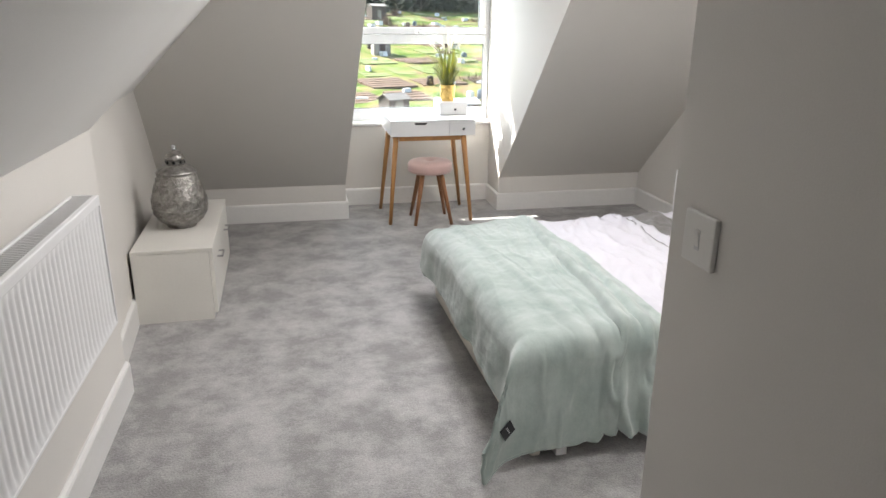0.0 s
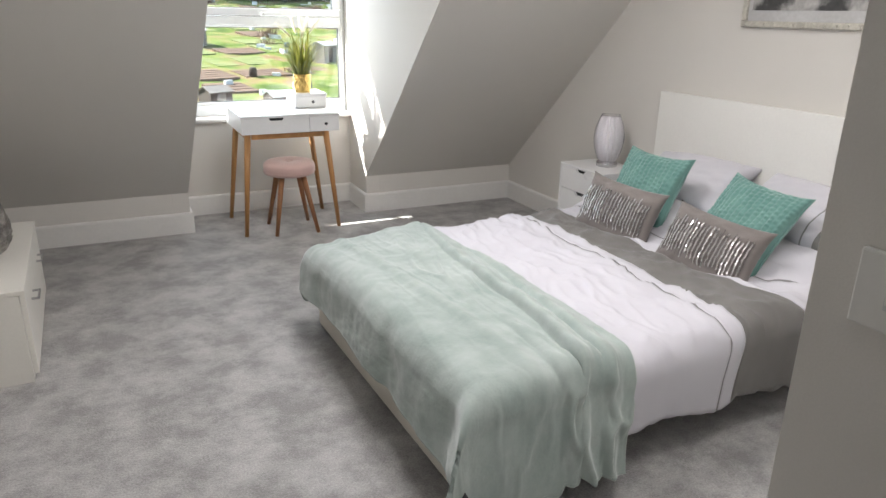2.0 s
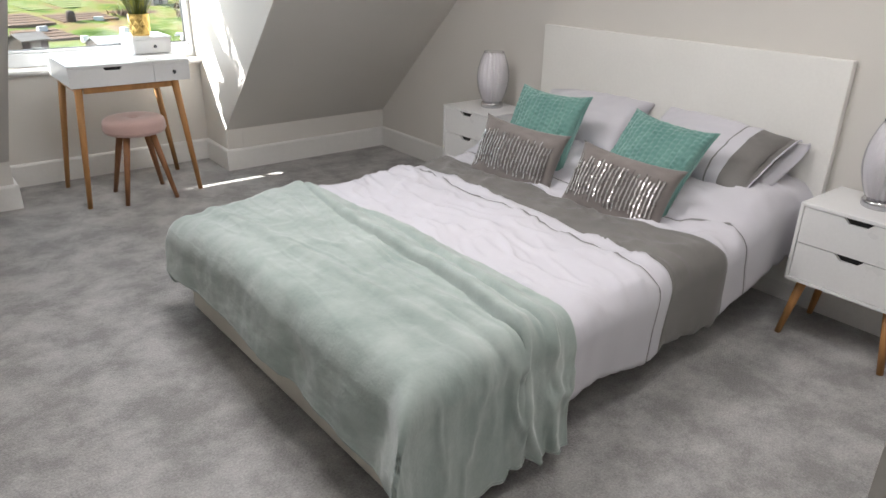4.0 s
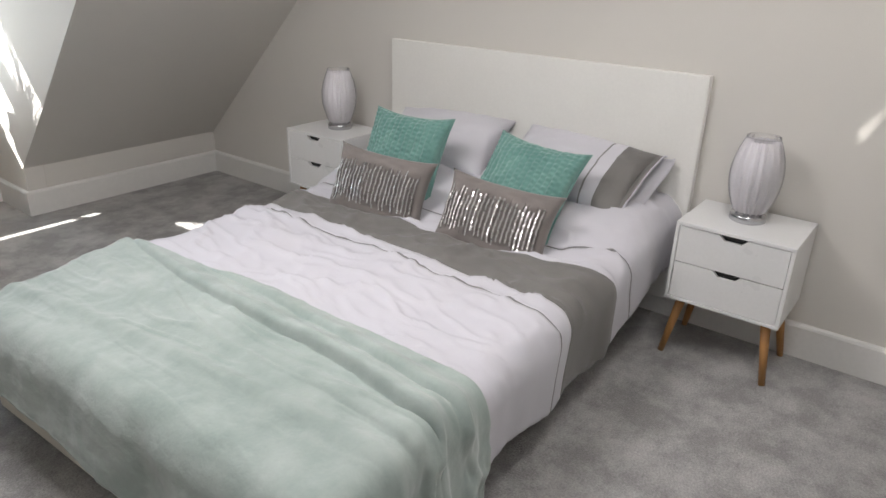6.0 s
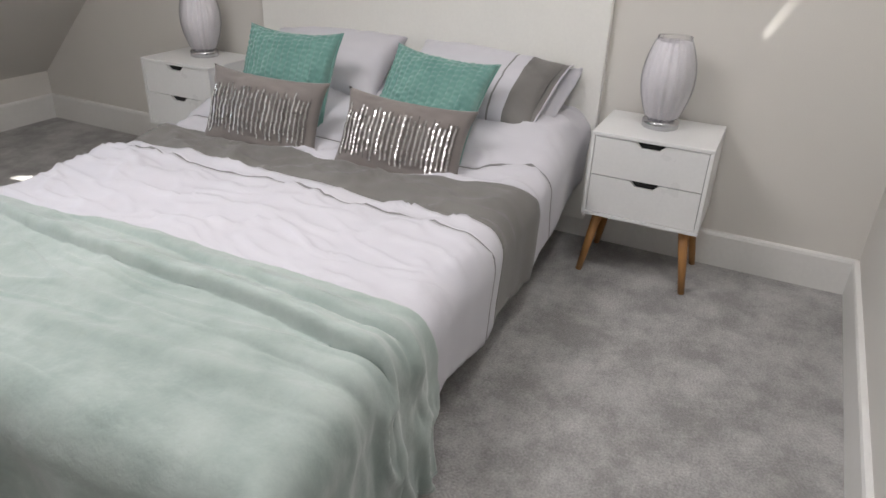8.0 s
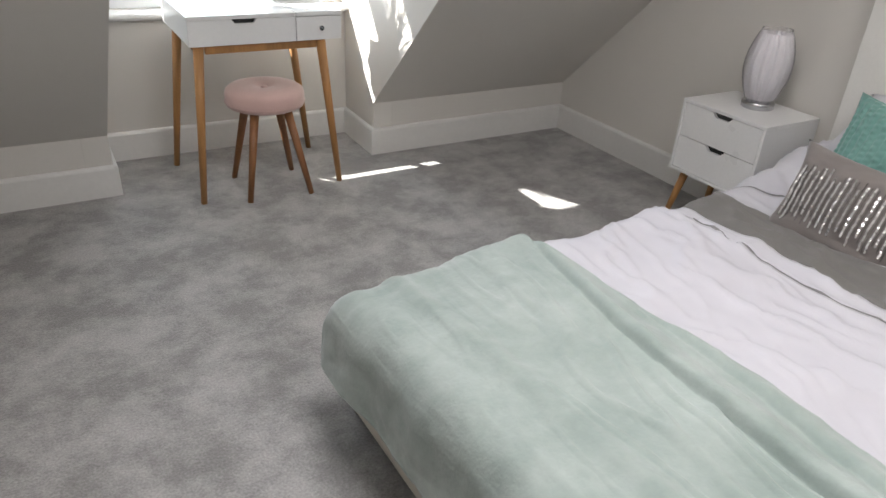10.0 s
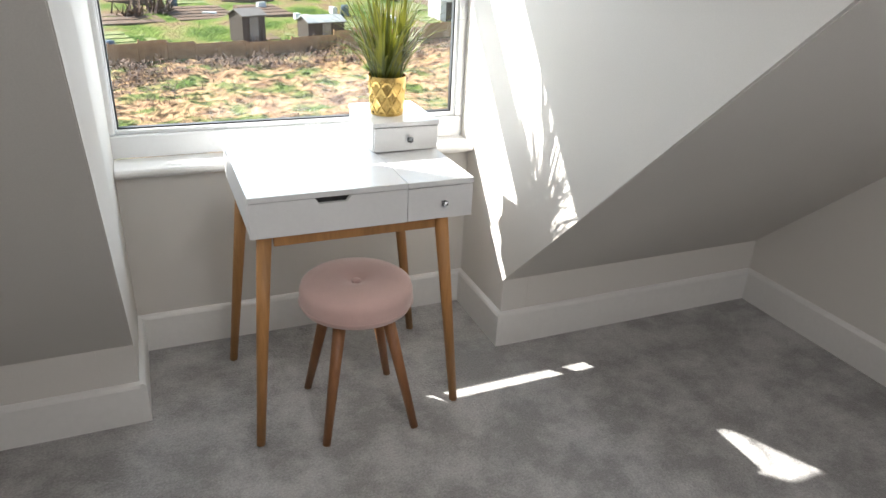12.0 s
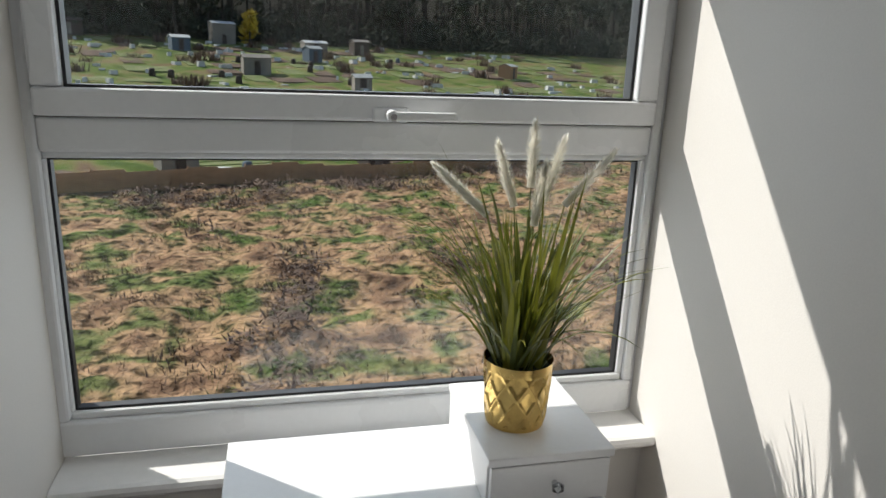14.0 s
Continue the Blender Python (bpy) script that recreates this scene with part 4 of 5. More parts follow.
# near-black balls stand in for the shaded vent holes
for k in range(8):
    a = 2 * math.pi * k / 8
    hole = bmesh.new()
    bmesh.ops.create_uvsphere(hole, u_segments=10, v_segments=6, radius=0.009)
    part("vent", hole, DARK, lantern).location = (0.042 * math.cos(a), 0.042 * math.sin(a), 0.345)
boss = bpy.data.meshes.new("boss")
bb = bmesh.new()
lathe(bb, [(0.024, 0.0), (0.023, 0.004), (0.018, 0.006), (0.015, 0.004), (0.012, 0.005), (0.008, 0.010), (0.002, 0.012)], 20)
bb.to_mesh(boss)
bb.free()
boss.polygons.foreach_set("use_smooth", [True] * len(boss.polygons))
boss.materials.append(SILVER)
for zc, r, sc, n in ((0.075, 0.133, 0.85, 11), (0.14, 0.1395, 1.0, 11), (0.205, 0.1235, 0.95, 11), (0.255, 0.1065, 0.7, 11)):
    for k in range(n):
        a = 2 * math.pi * (k + 0.5 * (zc > 0.2)) / n
        o = new("boss", boss)
        o.parent = lantern
        up = {0.075: -0.5, 0.14: 0.0, 0.205: 0.25, 0.255: 0.38}[zc]
        d = Vector((math.cos(a) * math.cos(up), math.sin(a) * math.cos(up), math.sin(up)))
        o.matrix_local = Matrix.Translation(((r - 0.002) * math.cos(a), (r - 0.002) * math.sin(a), zc)) @ d.to_track_quat("Z", "Y").to_matrix().to_4x4() @ Matrix.Diagonal((1.12 * sc, 1.12 * sc, 0.38, 1))
for zc, r in ((0.04, 0.1115), (0.108, 0.1405), (0.172, 0.1325), (0.236, 0.112), (0.28, 0.099)):
    part("band", lathe(bmesh.new(), [(r - 0.002, zc - 0.004), (r + 0.003, zc), (r - 0.002, zc + 0.004)], 48, close=False), SILVER, lantern, "", True)

# ---- radiator ----
rad = thing("radiator", (-2.215, -0.08, 0), "white panel radiator on the passage wall", "radiator")
RL, RZ0, RZ1 = 1.21, 0.48, 0.912
def corrugated(u, v):
    y = 0.012 + (RL - 0.024) * u
    ph = (y / 0.034) % 1.0
    groove = 0.006 * max(0.0, min(1.0, 4 * (abs(ph - 0.5) - 0.15)))
    z = RZ0 + 0.012 + (RZ1 - RZ0 - 0.042) * v
    ends = min(1.0, 12 * v, 12 * (1 - v))
    return (0.112 - groove * ends, y, z)
part("front_panel", sheet(bmesh.new(), 330, 26, corrugated), RADMETAL, rad, "", True)
part("rear_panel", boxed(0.035, 0.045, 0.01, RL - 0.01, RZ0 + 0.01, RZ1 - 0.02, 0.003), RADMETAL, rad)
part("side_panel", boxed(0.032, 0.114, RL - 0.009, RL, RZ0 + 0.01, RZ1 - 0.001, 0.003), RADMETAL, rad)
part("side_panel", boxed(0.032, 0.114, 0.0, 0.009, RZ0 + 0.01, RZ1 - 0.001, 0.003), RADMETAL, rad)
part("top_lip", boxed(0.098, 0.116, 0.009, RL - 0.009, RZ1 - 0.032, RZ1, 0.004), RADMETAL, rad)
part("back_lip", boxed(0.030, 0.040, 0.009, RL - 0.009, RZ1 - 0.02, RZ1, 0.003), RADMETAL, rad)
part("bottom_lip", boxed(0.10, 0.113, 0.0, RL, RZ0, RZ0 + 0.012, 0.003), RADMETAL, rad)
slat = bpy.data.meshes.new("grille_slat")
sb = boxed(0.041, 0.097, -0.0016, 0.0016, RZ1 - 0.012, RZ1 - 0.003)
sb.to_mesh(slat)
sb.free()
slat.materials.append(RADMETAL)
for k in range(88):
    o = new("grille_slat", slat)
    o.parent = rad
    o.location = (0, 0.018 + k * (RL - 0.036) / 87, 0)
# near-black block paints the shade of the convector space between the panels
part("convector", boxed(0.05, 0.09, 0.02, RL - 0.02, RZ0 + 0.02, RZ1 - 0.03), DARK, rad)
part("bracket", boxed(0.0, 0.034, RL - 0.2, RL - 0.16, RZ0 + 0.05, RZ1 - 0.05), RADMETAL, rad)
part("bracket", boxed(0.0, 0.034, 0.16, 0.2, RZ0 + 0.05, RZ1 - 0.05), RADMETAL, rad)
# ---- switch, picture, wall panel ----
switch = thing("light_switch", (-0.86, -0.155, 1.095), "white square light switch on the passage wall", "light switch")
part("plate", boxed(-0.010, 0.0, -0.043, 0.043, -0.043, 0.043, 0.003), PLASTIC, switch)
rk = prism(bmesh.new(), [(-0.010, -0.016), (-0.014, 0.016), (-0.010, 0.0165)], "y", -0.005, 0.006)
part("rocker", rk, PLASTIC, switch)
part("rocker_gap", boxed(-0.0106, -0.0100, -0.006, 0.007, -0.0172, 0.0172), INK, switch)

pic = thing("picture", (XR, 1.57, 1.568), "pale silver framed grey print above the headboard", "picture")
PW, PZ = 0.366, 0.24
for b in ((-0.022, -0.001, -PW, PW, -PZ, -PZ + 0.028), (-0.022, -0.001, -PW, PW, PZ - 0.028, PZ), (-0.022, -0.001, -PW, -PW + 0.028, -PZ + 0.029, PZ - 0.029), (-0.022, -0.001, PW - 0.028, PW, -PZ + 0.029, PZ - 0.029)):
    part("frame_bar", boxed(*b, 0.005), PALESILVER, pic)
for k in range(14):
    for zz in (-PZ + 0.014, PZ - 0.014):
        st = bmesh.new()
        bmesh.ops.create_uvsphere(st, u_segments=8, v_segments=6, radius=0.006)
        part("stud", st, PALESILVER, pic, "", True).location = (-0.022, -PW + 0.03 + k * (2 * PW - 0.06) / 13, zz)
part("mount", boxed(-0.010, -0.002, -PW + 0.028, PW - 0.028, -PZ + 0.028, PZ - 0.028), PALE_CARD, pic)
part("print", boxed(-0.012, -0.0101, -PW + 0.05, PW - 0.05, -PZ + 0.075, PZ - 0.05), PRINT, pic)

panel = thing("wall_panel", (-0.445, -0.064, 1.2), "plain white wall-mounted panel with a centre joint", "wall panel")
part("leaf", boxed(0.001, 0.315, 0.001, 0.028, -0.43, 0.45, 0.003), WHITE, panel)
part("leaf", boxed(-0.315, -0.001, 0.001, 0.028, -0.43, 0.45, 0.003), WHITE, panel)


# ---- outside: rough ground, fence, allotments, woods ----
G = -7.0
FA = radians(19.5)
FE, FN = Vector((math.cos(FA), math.sin(FA), 0)), Vector((-math.sin(FA), math.cos(FA), 0))
F0 = Vector((-3.0, 50.0, 0))


def past_fence(x, y):
    return (Vector((x, y, 0)) - F0).dot(FN)


def ground_z(x, y):
    d = past_fence(x, y)
    z = G + 0.35 * fbm(x, y, 0, 0.12)
    if d < 0:
        near = min(1.0, max(0.0, (y - 8) / 6))
        return z + near * (0.35 * fbm(x, y, 4, 0.5) + 0.12 * fbm(x, y, 9, 1.7))
    z += 0.115 * d
    if d > 95:
        z += 0.22 * (d - 95)
    return min(z, 60.0)


def earth_material():
    """Rank dry ground before the fence, mown grass and soil beyond it, leaf litter in the wood."""
    m = bpy.data.materials.new("open_ground")
    m.use_nodes = True
    n, l = m.node_tree.nodes, m.node_tree.links
    b = n["Principled BSDF"]
    b.inputs["Roughness"].default_value = 0.95
    b.inputs["Specular IOR Level"].default_value = 0.1
    tc = n.new("ShaderNodeTexCoord")

    def tex(scale, detail=6):
        t = n.new("ShaderNodeTexNoise")
        t.inputs["Scale"].default_value, t.inputs["Detail"].default_value = scale, detail
        l.new(tc.outputs["Object"], t.inputs["Vector"])
        return t

    def ramp(src, stops):
        r = n.new("ShaderNodeValToRGB")
        while len(r.color_ramp.elements) < len(stops):
            r.color_ramp.elements.new(0.5)
        for e, (p, c) in zip(r.color_ramp.elements, stops):
            e.position, e.color = p, (*c, 1)
        l.new(src, r.inputs[0])
        return r

    rough = ramp(tex(0.55, 9).outputs[0], [(0.34, (0.08, 0.13, 0.03)), (0.44, (0.19, 0.20, 0.08)), (0.48, (0.34, 0.235, 0.125)), (0.56, (0.43, 0.28, 0.165)), (0.62, (0.27, 0.165, 0.10)), (0.70, (0.10, 0.062, 0.042))])
    fine = ramp(tex(2.2, 12).outputs[0], [(0.38, (0.20, 0.18, 0.165)), (0.49, (0.9, 0.87, 0.85)), (0.68, (1.2, 1.15, 1.1))])
    mul = n.new("ShaderNodeMix")
    mul.data_type, mul.blend_type = "RGBA", "MULTIPLY"
    mul.inputs[0].default_value = 1.0
    l.new(rough.outputs[0], mul.inputs[6])
    l.new(fine.outputs[0], mul.inputs[7])
    grass = ramp(tex(0.35, 8).outputs[0], [(0.32, (0.05, 0.09, 0.015)), (0.46, (0.12, 0.165, 0.035)), (0.54, (0.19, 0.18, 0.065)), (0.64, (0.20, 0.13, 0.075)), (0.75, (0.09, 0.06, 0.04))])
    dot = n.new("ShaderNodeVectorMath")
    dot.operation = "DOT_PRODUCT"
    dot.inputs[1].default_value = FN
    l.new(tc.outputs["Object"], dot.inputs[0])
    step = n.new("ShaderNodeMapRange")
    step.inputs[1].default_value, step.inputs[2].default_value = F0.dot(FN) - 0.5, F0.dot(FN) + 0.5
    l.new(dot.outputs["Value"], step.inputs[0])
    mix = n.new("ShaderNodeMix")
    mix.data_type = "RGBA"
    l.new(step.outputs[0], mix.inputs[0])
    l.new(mul.outputs[2], mix.inputs[6])
    l.new(grass.outputs[0], mix.inputs[7])
    wood = n.new("ShaderNodeMapRange")
    wood.inputs[1].default_value, wood.inputs[2].default_value = F0.dot(FN) + 86, F0.dot(FN) + 94
    l.new(dot.outputs["Value"], wood.inputs[0])
    mix2 = n.new("ShaderNodeMix")
    mix2.data_type = "RGBA"
    l.new(wood.outputs[0], mix2.inputs[0])
    l.new(mix.outputs[2], mix2.inputs[6])
    mix2.inputs[7].default_value = (0.022, 0.020, 0.012, 1)
    l.new(mix2.outputs[2], b.inputs["Base Color"])
    bp = n.new("ShaderNodeBump")
    bp.inputs["Strength"].default_value, bp.inputs["Distance"].default_value = 1.0, 0.25
    l.new(tex(3.0, 8).outputs[0], bp.inputs["Height"])
    l.new(bp.outputs[0], b.inputs["Normal"])
    return m


EARTH = earth_material()
RENDERED = material("pale_render", (0.55, 0.52, 0.47), 0.9, vary=0.06, scale=1.5, grain=40, bump=0.3)
TILEROOF = material("roof_tile", (0.16, 0.09, 0.07), 0.85, vary=0.15, scale=3, grain=14, bump=0.6, bump_dist=0.02)
STRAW = material("dry_grass", (0.40, 0.285, 0.175), 0.9, vary=0.15, scale=0.6, grain=20, bump=0.0, second=(0.21, 0.15, 0.095))
TWIG = material("brown_twig", (0.20, 0.13, 0.09), 0.9, vary=0.15, scale=0.8, grain=20, bump=0.0, second=(0.10, 0.06, 0.045))
WEED = material("rank_weed", (0.13, 0.17, 0.04), 0.9, vary=0.15, scale=0.8, grain=20, bump=0.0)
FENCE = material("fence_board", (0.44, 0.26, 0.14), 0.85, vary=0.12, scale=2, grain=25, bump=0.3, second=(0.32, 0.18, 0.095))
LOAM = material("dug_soil", (0.20, 0.125, 0.08), 0.95, vary=0.2, scale=1.5, grain=12, bump=0.8, bump_dist=0.05)
LEAFROW = material("vegetable_leaf", (0.13, 0.19, 0.04), 0.9, vary=0.2, scale=1.5, grain=9, bump=0.8, bump_dist=0.05, second=(0.24, 0.24, 0.09))
DARKWOOD = material("dark_shed_board", (0.075, 0.055, 0.045), 0.85, vary=0.12, scale=2, grain=15)
GREYWOOD = material("weathered_shed_board", (0.26, 0.23, 0.20), 0.85, vary=0.12, scale=2, grain=15)
BLUEWOOD = material("blue_grey_shed_board", (0.10, 0.14, 0.19), 0.85, vary=0.12, scale=2, grain=15)
FELT = material("roof_felt", (0.42, 0.43, 0.42), 0.8, vary=0.1, scale=2, grain=20)
TEALTARP = material("teal_netting", (0.12, 0.42, 0.36), 0.7, vary=0.12, scale=2, grain=20)
PALE = material("pale_plastic", (0.62, 0.62, 0.60), 0.6, vary=0.1, scale=2, grain=20)
BARK = material("bark", (0.075, 0.06, 0.046), 0.9, vary=0.2, scale=1.2, grain=9, bump=0.4)
PINE = material("evergreen_leaf", (0.026, 0.040, 0.015), 0.8, vary=0.25, scale=0.6, grain=4, bump=0.0, second=(0.042, 0.042, 0.020))
YELLOW = material("yellow_leaf", (0.62, 0.42, 0.03), 0.8, vary=0.15, scale=1.0, grain=6, bump=0.0)

xs = np.concatenate([np.linspace(-900, -90, 12), np.linspace(-80, -26, 14), np.linspace(-24, 40, 130), np.linspace(44, 120, 18), np.linspace(140, 900, 12)])
ys = np.concatenate([np.linspace(-900, -20, 8), np.linspace(4.9, 58, 108), np.linspace(59, 180, 80), np.linspace(185, 320, 12), np.linspace(400, 1800, 6)])
gm = bmesh.new()
gv = [[gm.verts.new((x, y, ground_z(x, y))) for x in xs] for y in ys]
for j in range(len(ys) - 1):
    for i in range(len(xs) - 1):
        gm.faces.new((gv[j][i], gv[j][i + 1], gv[j + 1][i + 1], gv[j + 1][i]))
tagged(part("ground", gm, EARTH, None, "", True), "rough open ground rising to allotments and woods", "ground", "", "structure")

rng = random.Random(11)


def tuft(bm, x, y, size, n, spread):
    z = ground_z(x, y)
    for k in range(n):
        a = rng.uniform(0, 6.283)
        o = Vector((x + rng.gauss(0, spread), y + rng.gauss(0, spread), z - 0.04))
        tip = o + Vector((math.cos(a) * rng.uniform(0.1, 0.8), math.sin(a) * rng.uniform(0.1, 0.8), rng.uniform(0.35, 1.0))) * size
        w = Vector((-math.sin(a), math.cos(a), 0)) * size * 0.07
        bm.faces.new([bm.verts.new(o - w), bm.verts.new(o + w), bm.verts.new(tip)])


def field_spot():
    while True:
        y = 9.5 + 46 * rng.random() ** 0.8
        x = -1 + rng.uniform(-0.42, 0.62) * y
        if past_fence(x, y) < -0.5:
            return x, y


for nm, m, count, size, blades, spread, lab in (("dry_grass_tufts", STRAW, 1100, 0.20, 20, 0.30, "tufts of straw-coloured dead grass"), ("twig_scrub", TWIG, 170, 0.30, 50, 0.36, "dark brown bare scrub and brushwood"),
                                                ("green_weeds", WEED, 200, 0.26, 20, 0.34, "patches of low green weeds")):
    bm = bmesh.new()
    for k in range(count):
        x, y = field_spot()
        tuft(bm, x, y, size * rng.uniform(0.5, 1.3), blades, spread * rng.uniform(0.6, 1.8))
    tagged(part(nm, bm, m), lab, "undergrowth", "", "stuff")
heaps = bmesh.new()
spots = [(-4.6 + 0.16 * y + rng.gauss(0, 0.35), y) for y in np.linspace(19, 31, 17)]
spots += [(F0 + FE * rng.uniform(-8, 30) - FN * rng.uniform(0.8, 6)).to_tuple()[:2] for k in range(120)]
spots += [field_spot() for k in range(30)]
for x, y in spots:
    size = rng.uniform(0.35, 1.0)
    for j in range(90):
        o = Vector((x + rng.gauss(0, 0.55) * size * 1.6, y + rng.gauss(0, 0.5) * size * 1.3, 0))
        r2 = ((o.x - x) ** 2 + (o.y - y) ** 2) / (size * size)
        o.z = ground_z(o.x, o.y) + 0.75 * size * math.exp(-r2 / 1.4) * rng.random()
        d = Vector((rng.gauss(0, 1), rng.gauss(0, 1), rng.gauss(0, 0.6))).normalized() * rng.uniform(0.12, 0.5) * size
        w = d.cross(Vector((0, 0, 1))).normalized() * 0.045
        heaps.faces.new([heaps.verts.new(o - w), heaps.verts.new(o + w), heaps.verts.new(o + d + w * 0.4), heaps.verts.new(o + d - w * 0.4)])
tagged(part("brushwood_heaps", heaps, TWIG), "heaps of cut brushwood on rough ground", "brushwood", "", "stuff")

house = thing("house", (0, 0, 0), "rendered house walls below the attic room", "house")
part("wall", boxed(-2.7, XR + 0.12, -2.62, 4.5, G - 0.6, -0.121), RENDERED, house)
part("wall", boxed(-0.72, XR, -2.6, -0.222, -0.1, TOP), RENDERED, house)
part("roof", slope_slab(bmesh.new(), -2.75, DL - 0.11, 0.2, 2.9, 0.05), TILEROOF, house).location = (0, 0.16, 0.16)
part("roof", slope_slab(bmesh.new(), DR + 0.11, XR + 0.1, 0.2, 2.9, 0.05), TILEROOF, house).location = (0, 0.16, 0.16)
part("roof", boxed(DL - 0.12, DR + 0.12, 2.3, 4.5, DCEIL + 0.13, DCEIL + 0.2), TILEROOF, house)

fence = thing("board_fence", (0, 0, 0), "long brown close-boarded fence beside the allotments", "fence")
for k in range(-9, 22):
    c = F0 + FE * (k * 1.83)
    z = min(ground_z(c.x, c.y), ground_z((c + FE * 1.83).x, (c + FE * 1.83).y)) - 0.1
    ang = Matrix.Translation((c.x, c.y, z)) @ Matrix.Rotation(FA, 4, "Z")
    bm = bmesh.new()
    for j in range(12):
        box(bm, 0.06 + j * 0.145, 0.06 + j * 0.145 + 0.138, -0.01, 0.012 + 0.006 * (j % 2), 0.05, 1.35 + 0.02 * rng.random())
    part("panel", bm, FENCE, fence).matrix_local = ang
    part("post", boxed(-0.05, 0.05, -0.05, 0.05, 0, 1.45), FENCE, fence).matrix_local = ang
garden = thing("garden_fence", (0, 0, 0), "low brown timber fence at the garden end", "fence")
for k in range(8):
    bm = bmesh.new()
    for j in range(12):
        box(bm, j * 0.15, j * 0.15 + 0.143, 0, 0.02, 0.0, 1.85)
    box(bm, -0.02, 1.81, -0.02, 0.04, 1.85, 1.9)
    part("panel", bm, FENCE, garden).location = (-7.5 + k * 1.83, 15.7, G - 0.15)


def slope_pose(a, d, turn=0.0):
    """A spot a metres along the fence and d beyond it, on the rising ground."""
    p = F0 + FE * a + FN * d
    return Matrix.Translation((p.x, p.y, ground_z(p.x, p.y))) @ Matrix.Rotation(FA + radians(turn), 4, "Z")


tilt = Matrix.Rotation(math.atan(0.115), 4, "X")
for row in range(13):
    d = 3.0 + row * 6.4
    a = -22.0 - row * 2
    while a < 50 + row * 4.5:
        w = rng.uniform(2.0, 6.0)
        if rng.random() < 0.85:
            ln = rng.uniform(3.2, 5.4)
            soil = rng.random() < 0.4
            bed_ob = thing("vegetable_bed", (0, 0, 0), "dug brown vegetable bed in grass" if soil else "green planted vegetable bed in grass", "vegetable bed", "allotment beds")
            bm = bmesh.new()
            rows_n = max(2, int(ln / 0.9))
            for j in range(rows_n):
                y0 = j * ln / rows_n
                prism(bm, [(y0, -0.2), (y0 + 0.1, 0.10), (y0 + ln / rows_n - 0.25, 0.12), (y0 + ln / rows_n - 0.12, -0.2)], "x", 0, w)
            part("ridges", bm, LOAM if soil else LEAFROW, bed_ob)
            bed_ob.matrix_world = slope_pose(a, d) @ tilt
        a += w + rng.uniform(0.5, 1.4)


def shed(a, d, w, ln, h, wall, roof, turn, label):
    ob = thing("shed", (0, 0, 0), label, "shed", "allotment sheds")
    bm = bmesh.new()
    prism(bm, [(-ln / 2, -0.3), (ln / 2, -0.3), (ln / 2, h), (0, h + 0.35), (-ln / 2, h)], "x", -w / 2, w / 2)
    part("wall", bm, wall, ob)
    for sgn in (-1, 1):
        rf = bmesh.new()
        prism(rf, [(sgn * (ln / 2 + 0.15), h - 0.06), (0, h + 0.38), (0, h + 0.44), (sgn * (ln / 2 + 0.15), h)], "x", -w / 2 - 0.12, w / 2 + 0.12)
        part("roof", rf, roof, ob)
    part("door", boxed(-0.38, 0.38, -ln / 2 - 0.03, -ln / 2 - 0.005, 0.0, min(1.75, h - 0.1)), DARKWOOD if wall is not DARKWOOD else GREYWOOD, ob)
    ob.matrix_world = slope_pose(a, d, turn)
    return ob


for a, d, w, ln, h, wall, roof, turn, lab in (
        (11, 3.2, 2.0, 1.6, 1.9, DARKWOOD, GREYWOOD, 8, "dark timber shed beside the fence"), (17, 2.6, 3.2, 1.8, 1.3, DARKWOOD, FELT, -4, "low shed with pale felt roof"),
        (-3.5, 4.0, 2.6, 1.3, 0.85, GREYWOOD, FELT, 12, "low cold frame shed with pale cover"), (33, 6, 2.2, 1.8, 1.9, PALE, FELT, 0, "pale shed among allotment beds"),
        (35, 22, 2.6, 2.0, 2.0, GREYWOOD, FELT, 20, "weathered timber shed on the allotment"), (-22, 58, 5.0, 2.6, 1.9, TEALTARP, TEALTARP, 0, "teal covered shelter on the allotment"),
        (-24, 44, 3.0, 2.2, 1.6, DARKWOOD, GREYWOOD, 0, "dark shed beside green plots"), (12, 72, 2.8, 2.2, 2.0, BLUEWOOD, PALE, 4, "blue-grey shed with pale roof"),
        (17, 50, 3.6, 2.4, 2.2, GREYWOOD, GREYWOOD, -8, "weathered grey shed on the allotment"), (30, 62, 2.4, 2.0, 2.1, BLUEWOOD, FELT, 10, "small blue-grey shed among the plots"),
        (36, 76, 4.2, 2.4, 1.6, GREYWOOD, PALE, 0, "low shed with cream roof"), (44, 74, 3.0, 2.4, 2.4, DARKWOOD, GREYWOOD, 0, "tall brown shed below the wood"),
        (22, 84, 4.0, 3.0, 3.6, GREYWOOD, PALE, 0, "tall open shelter with pale roof"), (60, 50, 3.0, 2.2, 2.0, FENCE, FELT, 30, "brown shed at the allotment edge"),
        (-2, 86, 4.0, 2.4, 2.2, DARKWOOD, DARKWOOD, 0, "dark shed below the wood"), (26, 36, 2.2, 1.8, 1.8, GREYWOOD, FELT, -12, "grey shed between vegetable beds")):
    shed(a, d, w, ln, h, wall, roof, turn, lab)
for k in range(26):
    a, d = rng.uniform(-20, 50), rng.uniform(2, 70)
    butt = thing("compost_bin", (0, 0, 0), "dark plastic compost bin beside vegetable beds", "compost bin", "compost bins")
    part("drum", lathe(bmesh.new(), [(0.42, -0.1), (0.36, 0.7), (0.33, 0.85), (0.10, 0.92)], 12), DARKWOOD if rng.random() < 0.6 else BLUEWOOD, butt, "", True)
    butt.matrix_world = slope_pose(a, d)
odds = bmesh.new()
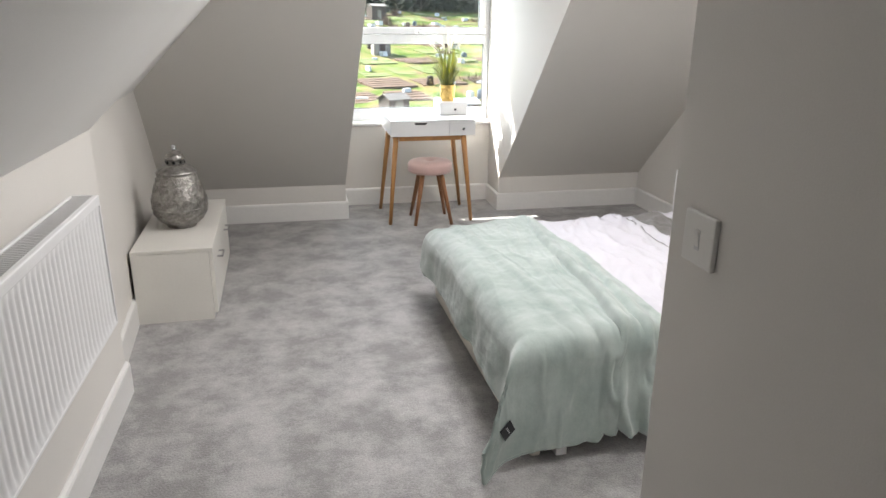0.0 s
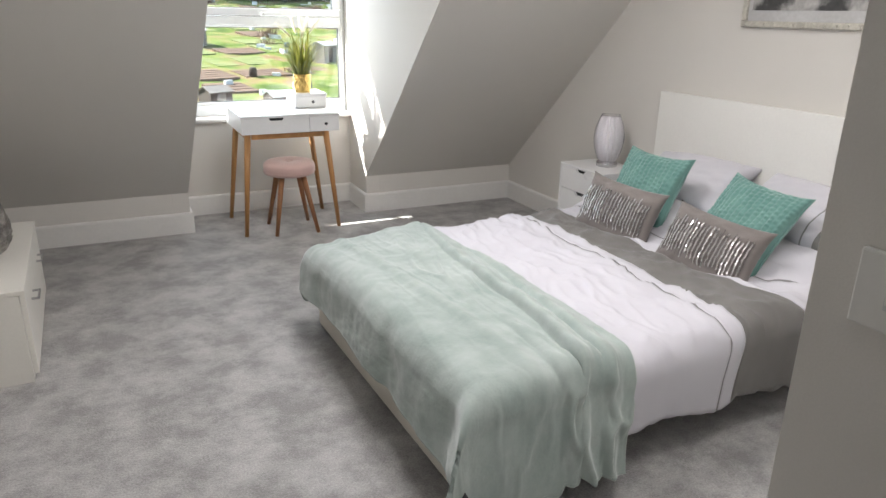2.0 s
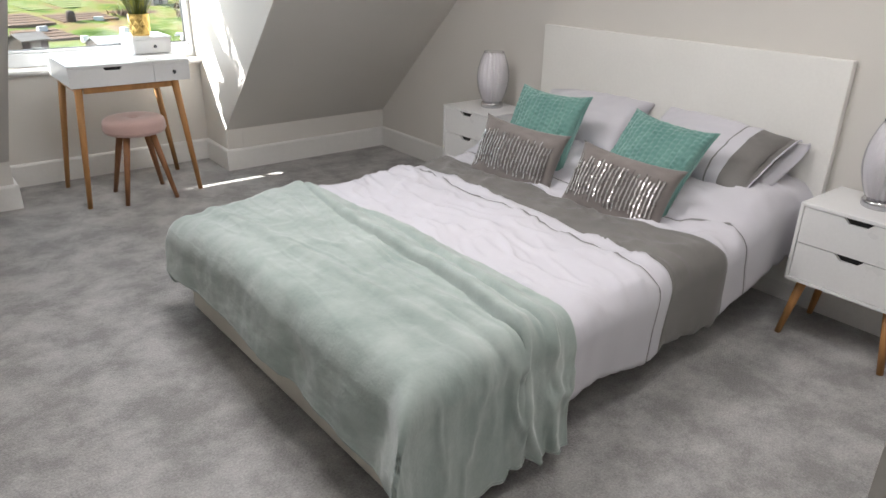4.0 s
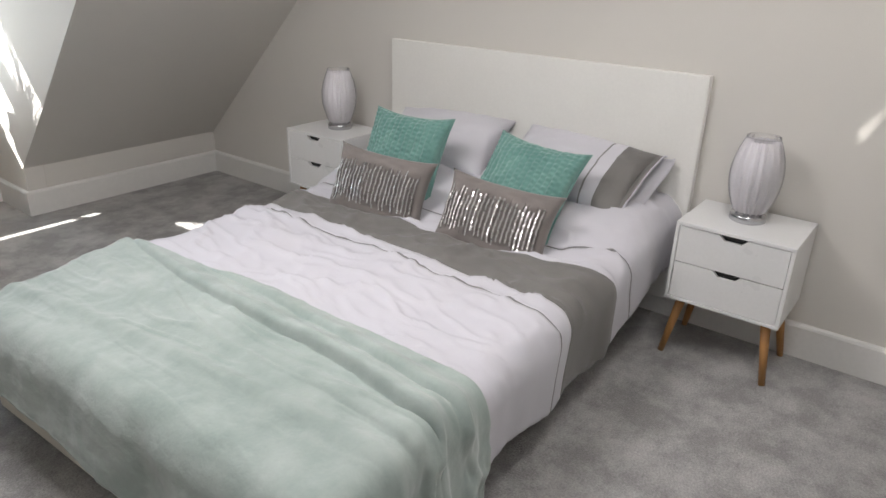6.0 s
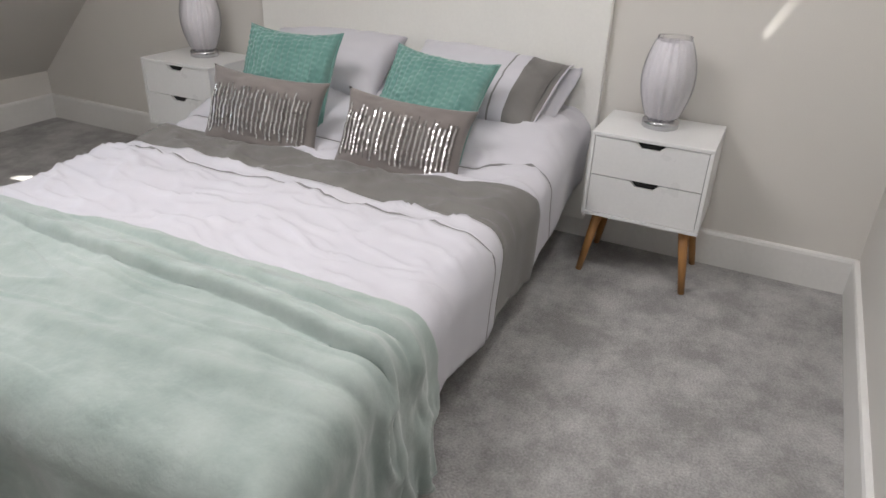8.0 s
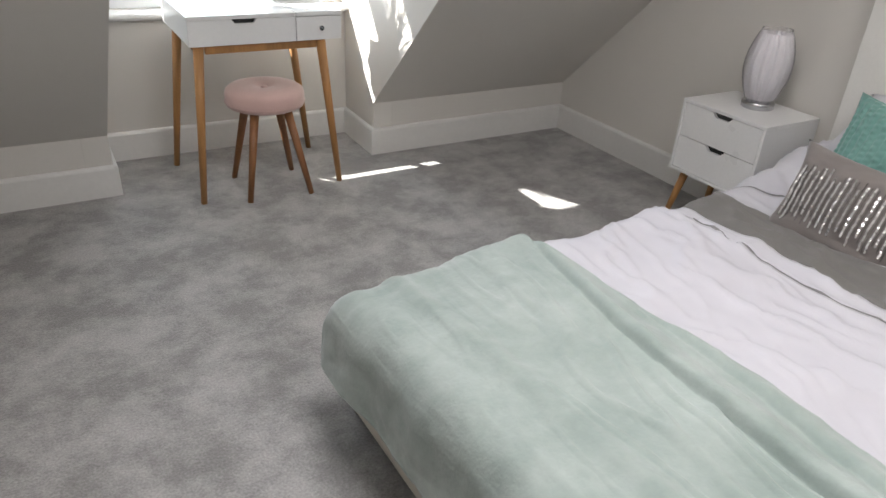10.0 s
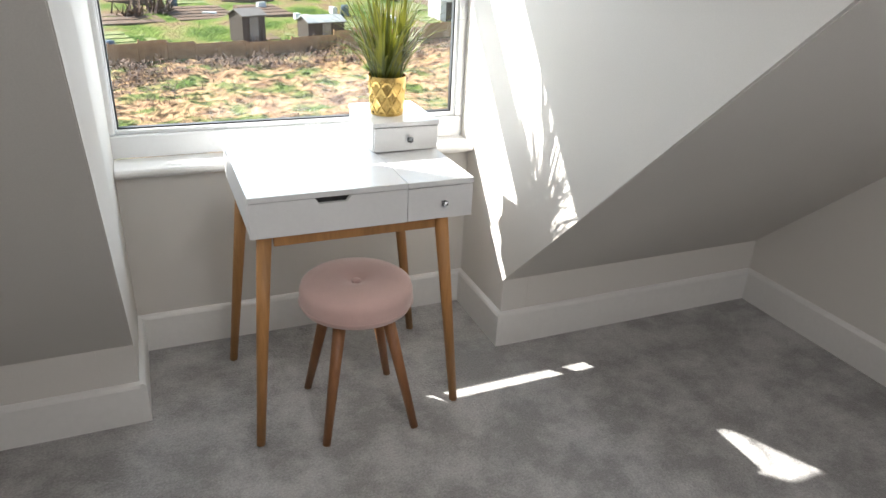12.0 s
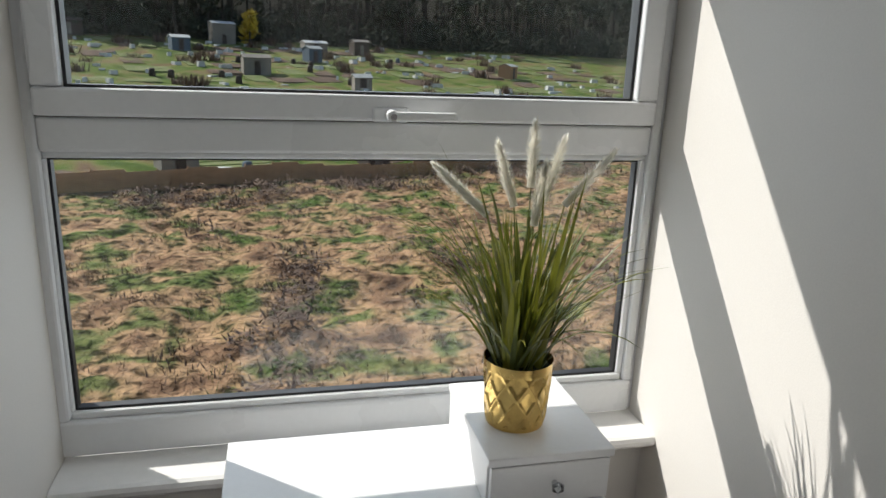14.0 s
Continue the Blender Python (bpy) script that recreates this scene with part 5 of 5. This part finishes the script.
for k in range(260):
    m4 = slope_pose(rng.uniform(-28, 85), 1.5 + 82 * rng.random(), rng.uniform(0, 180))
    i0 = len(odds.verts)
    sx, sy, sz = rng.uniform(0.2, 0.9), rng.uniform(0.1, 0.5), rng.uniform(0.1, 0.7)
    vs = [odds.verts.new(m4 @ Vector(p)) for p in ((-sx, -sy, 0), (sx, -sy, 0), (sx, sy, 0), (-sx, sy, 0), (-sx * 0.8, -sy, sz), (sx * 0.8, -sy, sz), (sx * 0.8, sy, sz), (-sx * 0.8, sy, sz))]
    for f in ((4, 5, 6, 7), (0, 1, 5, 4), (1, 2, 6, 5), (2, 3, 7, 6), (3, 0, 4, 7)):
        odds.faces.new([vs[i] for i in f])
tagged(part("allotment_clutter", odds, PALE), "pale boxes, covers and frames among the plots", "clutter", "", "stuff")
scrub = bmesh.new()
for k in range(110):
    p = slope_pose(rng.uniform(-28, 90), 1.0 + 84 * rng.random()).translation
    tuft(scrub, p.x, p.y, rng.uniform(0.8, 2.0), 60, 0.5)
tagged(part("allotment_bushes", scrub, TWIG), "bare bushes between the allotment plots", "bushes", "", "stuff")


def tree_into(trunks, crowns, x, y, h, leafy):
    z = ground_z(x, y) - 0.3
    top = Vector((x + rng.gauss(0, 0.5), y, z + h))
    base = Vector((x, y, z))
    rod(trunks, base, top, 0.16 + 0.012 * h, 0.04, 6)
    for k in range(9):
        f = rng.uniform(0.3, 0.95)
        o = base.lerp(top, f)
        a = rng.uniform(0, 6.283)
        tip = o + Vector((math.cos(a), math.sin(a), rng.uniform(0.5, 1.3))) * h * 0.22 * (1.15 - f)
        rod(trunks, o, tip, 0.07, 0.02, 4)
        for j in range(leafy):
            c = o.lerp(tip, rng.uniform(0.3, 1.1)) + Vector((rng.gauss(0, 0.5), rng.gauss(0, 0.5), rng.gauss(0, 0.6)))
            u = Vector((rng.gauss(0, 1), rng.gauss(0, 1), rng.gauss(0, 1))).normalized() * rng.uniform(0.35, 0.95)
            v = u.orthogonal().normalized() * rng.uniform(0.2, 0.45)
            crowns.faces.new([crowns.verts.new(c - u), crowns.verts.new(c + v), crowns.verts.new(c + u), crowns.verts.new(c - v)])


trunks, crowns = bmesh.new(), bmesh.new()
for k in range(400):
    d = rng.uniform(89, 128)
    a = rng.uniform(-60, 170)
    p = F0 + FE * a + FN * d
    leafy = 26 if (a < 24 or rng.random() < 0.3) else 5
    tree_into(trunks, crowns, p.x, p.y, rng.uniform(11, 19), leafy)
for k in range(620):
    p = F0 + FE * rng.uniform(-60, 170) + FN * rng.uniform(87, 104)
    z = ground_z(p.x, p.y)
    hh = rng.uniform(2.0, 6.0)
    for j in range(34):
        c = Vector((p.x + rng.gauss(0, 1.2), p.y + rng.gauss(0, 0.8), z + hh * rng.random()))
        u = Vector((rng.gauss(0, 1), rng.gauss(0, 1), rng.gauss(0, 1))).normalized() * rng.uniform(0.3, 0.8)
        v = u.orthogonal().normalized() * rng.uniform(0.15, 0.4)
        crowns.faces.new([crowns.verts.new(c - u), crowns.verts.new(c + v), crowns.verts.new(c + u), crowns.verts.new(c - v)])
wood = tagged(new("woodland"), "dark mixed woodland above the allotments", "woodland", "", "stuff")
part("trunks", trunks, BARK, wood)
part("foliage", crowns, PINE, wood)
ytree = thing("yellow_tree", (0, 0, 0), "small tree with yellow leaves below the wood", "tree")
t1, c1 = bmesh.new(), bmesh.new()
p = slope_pose(27, 84).translation
tree_into(t1, c1, p.x, p.y, 6.0, 26)
part("trunk", t1, BARK, ytree)
part("crown", c1, YELLOW, ytree)
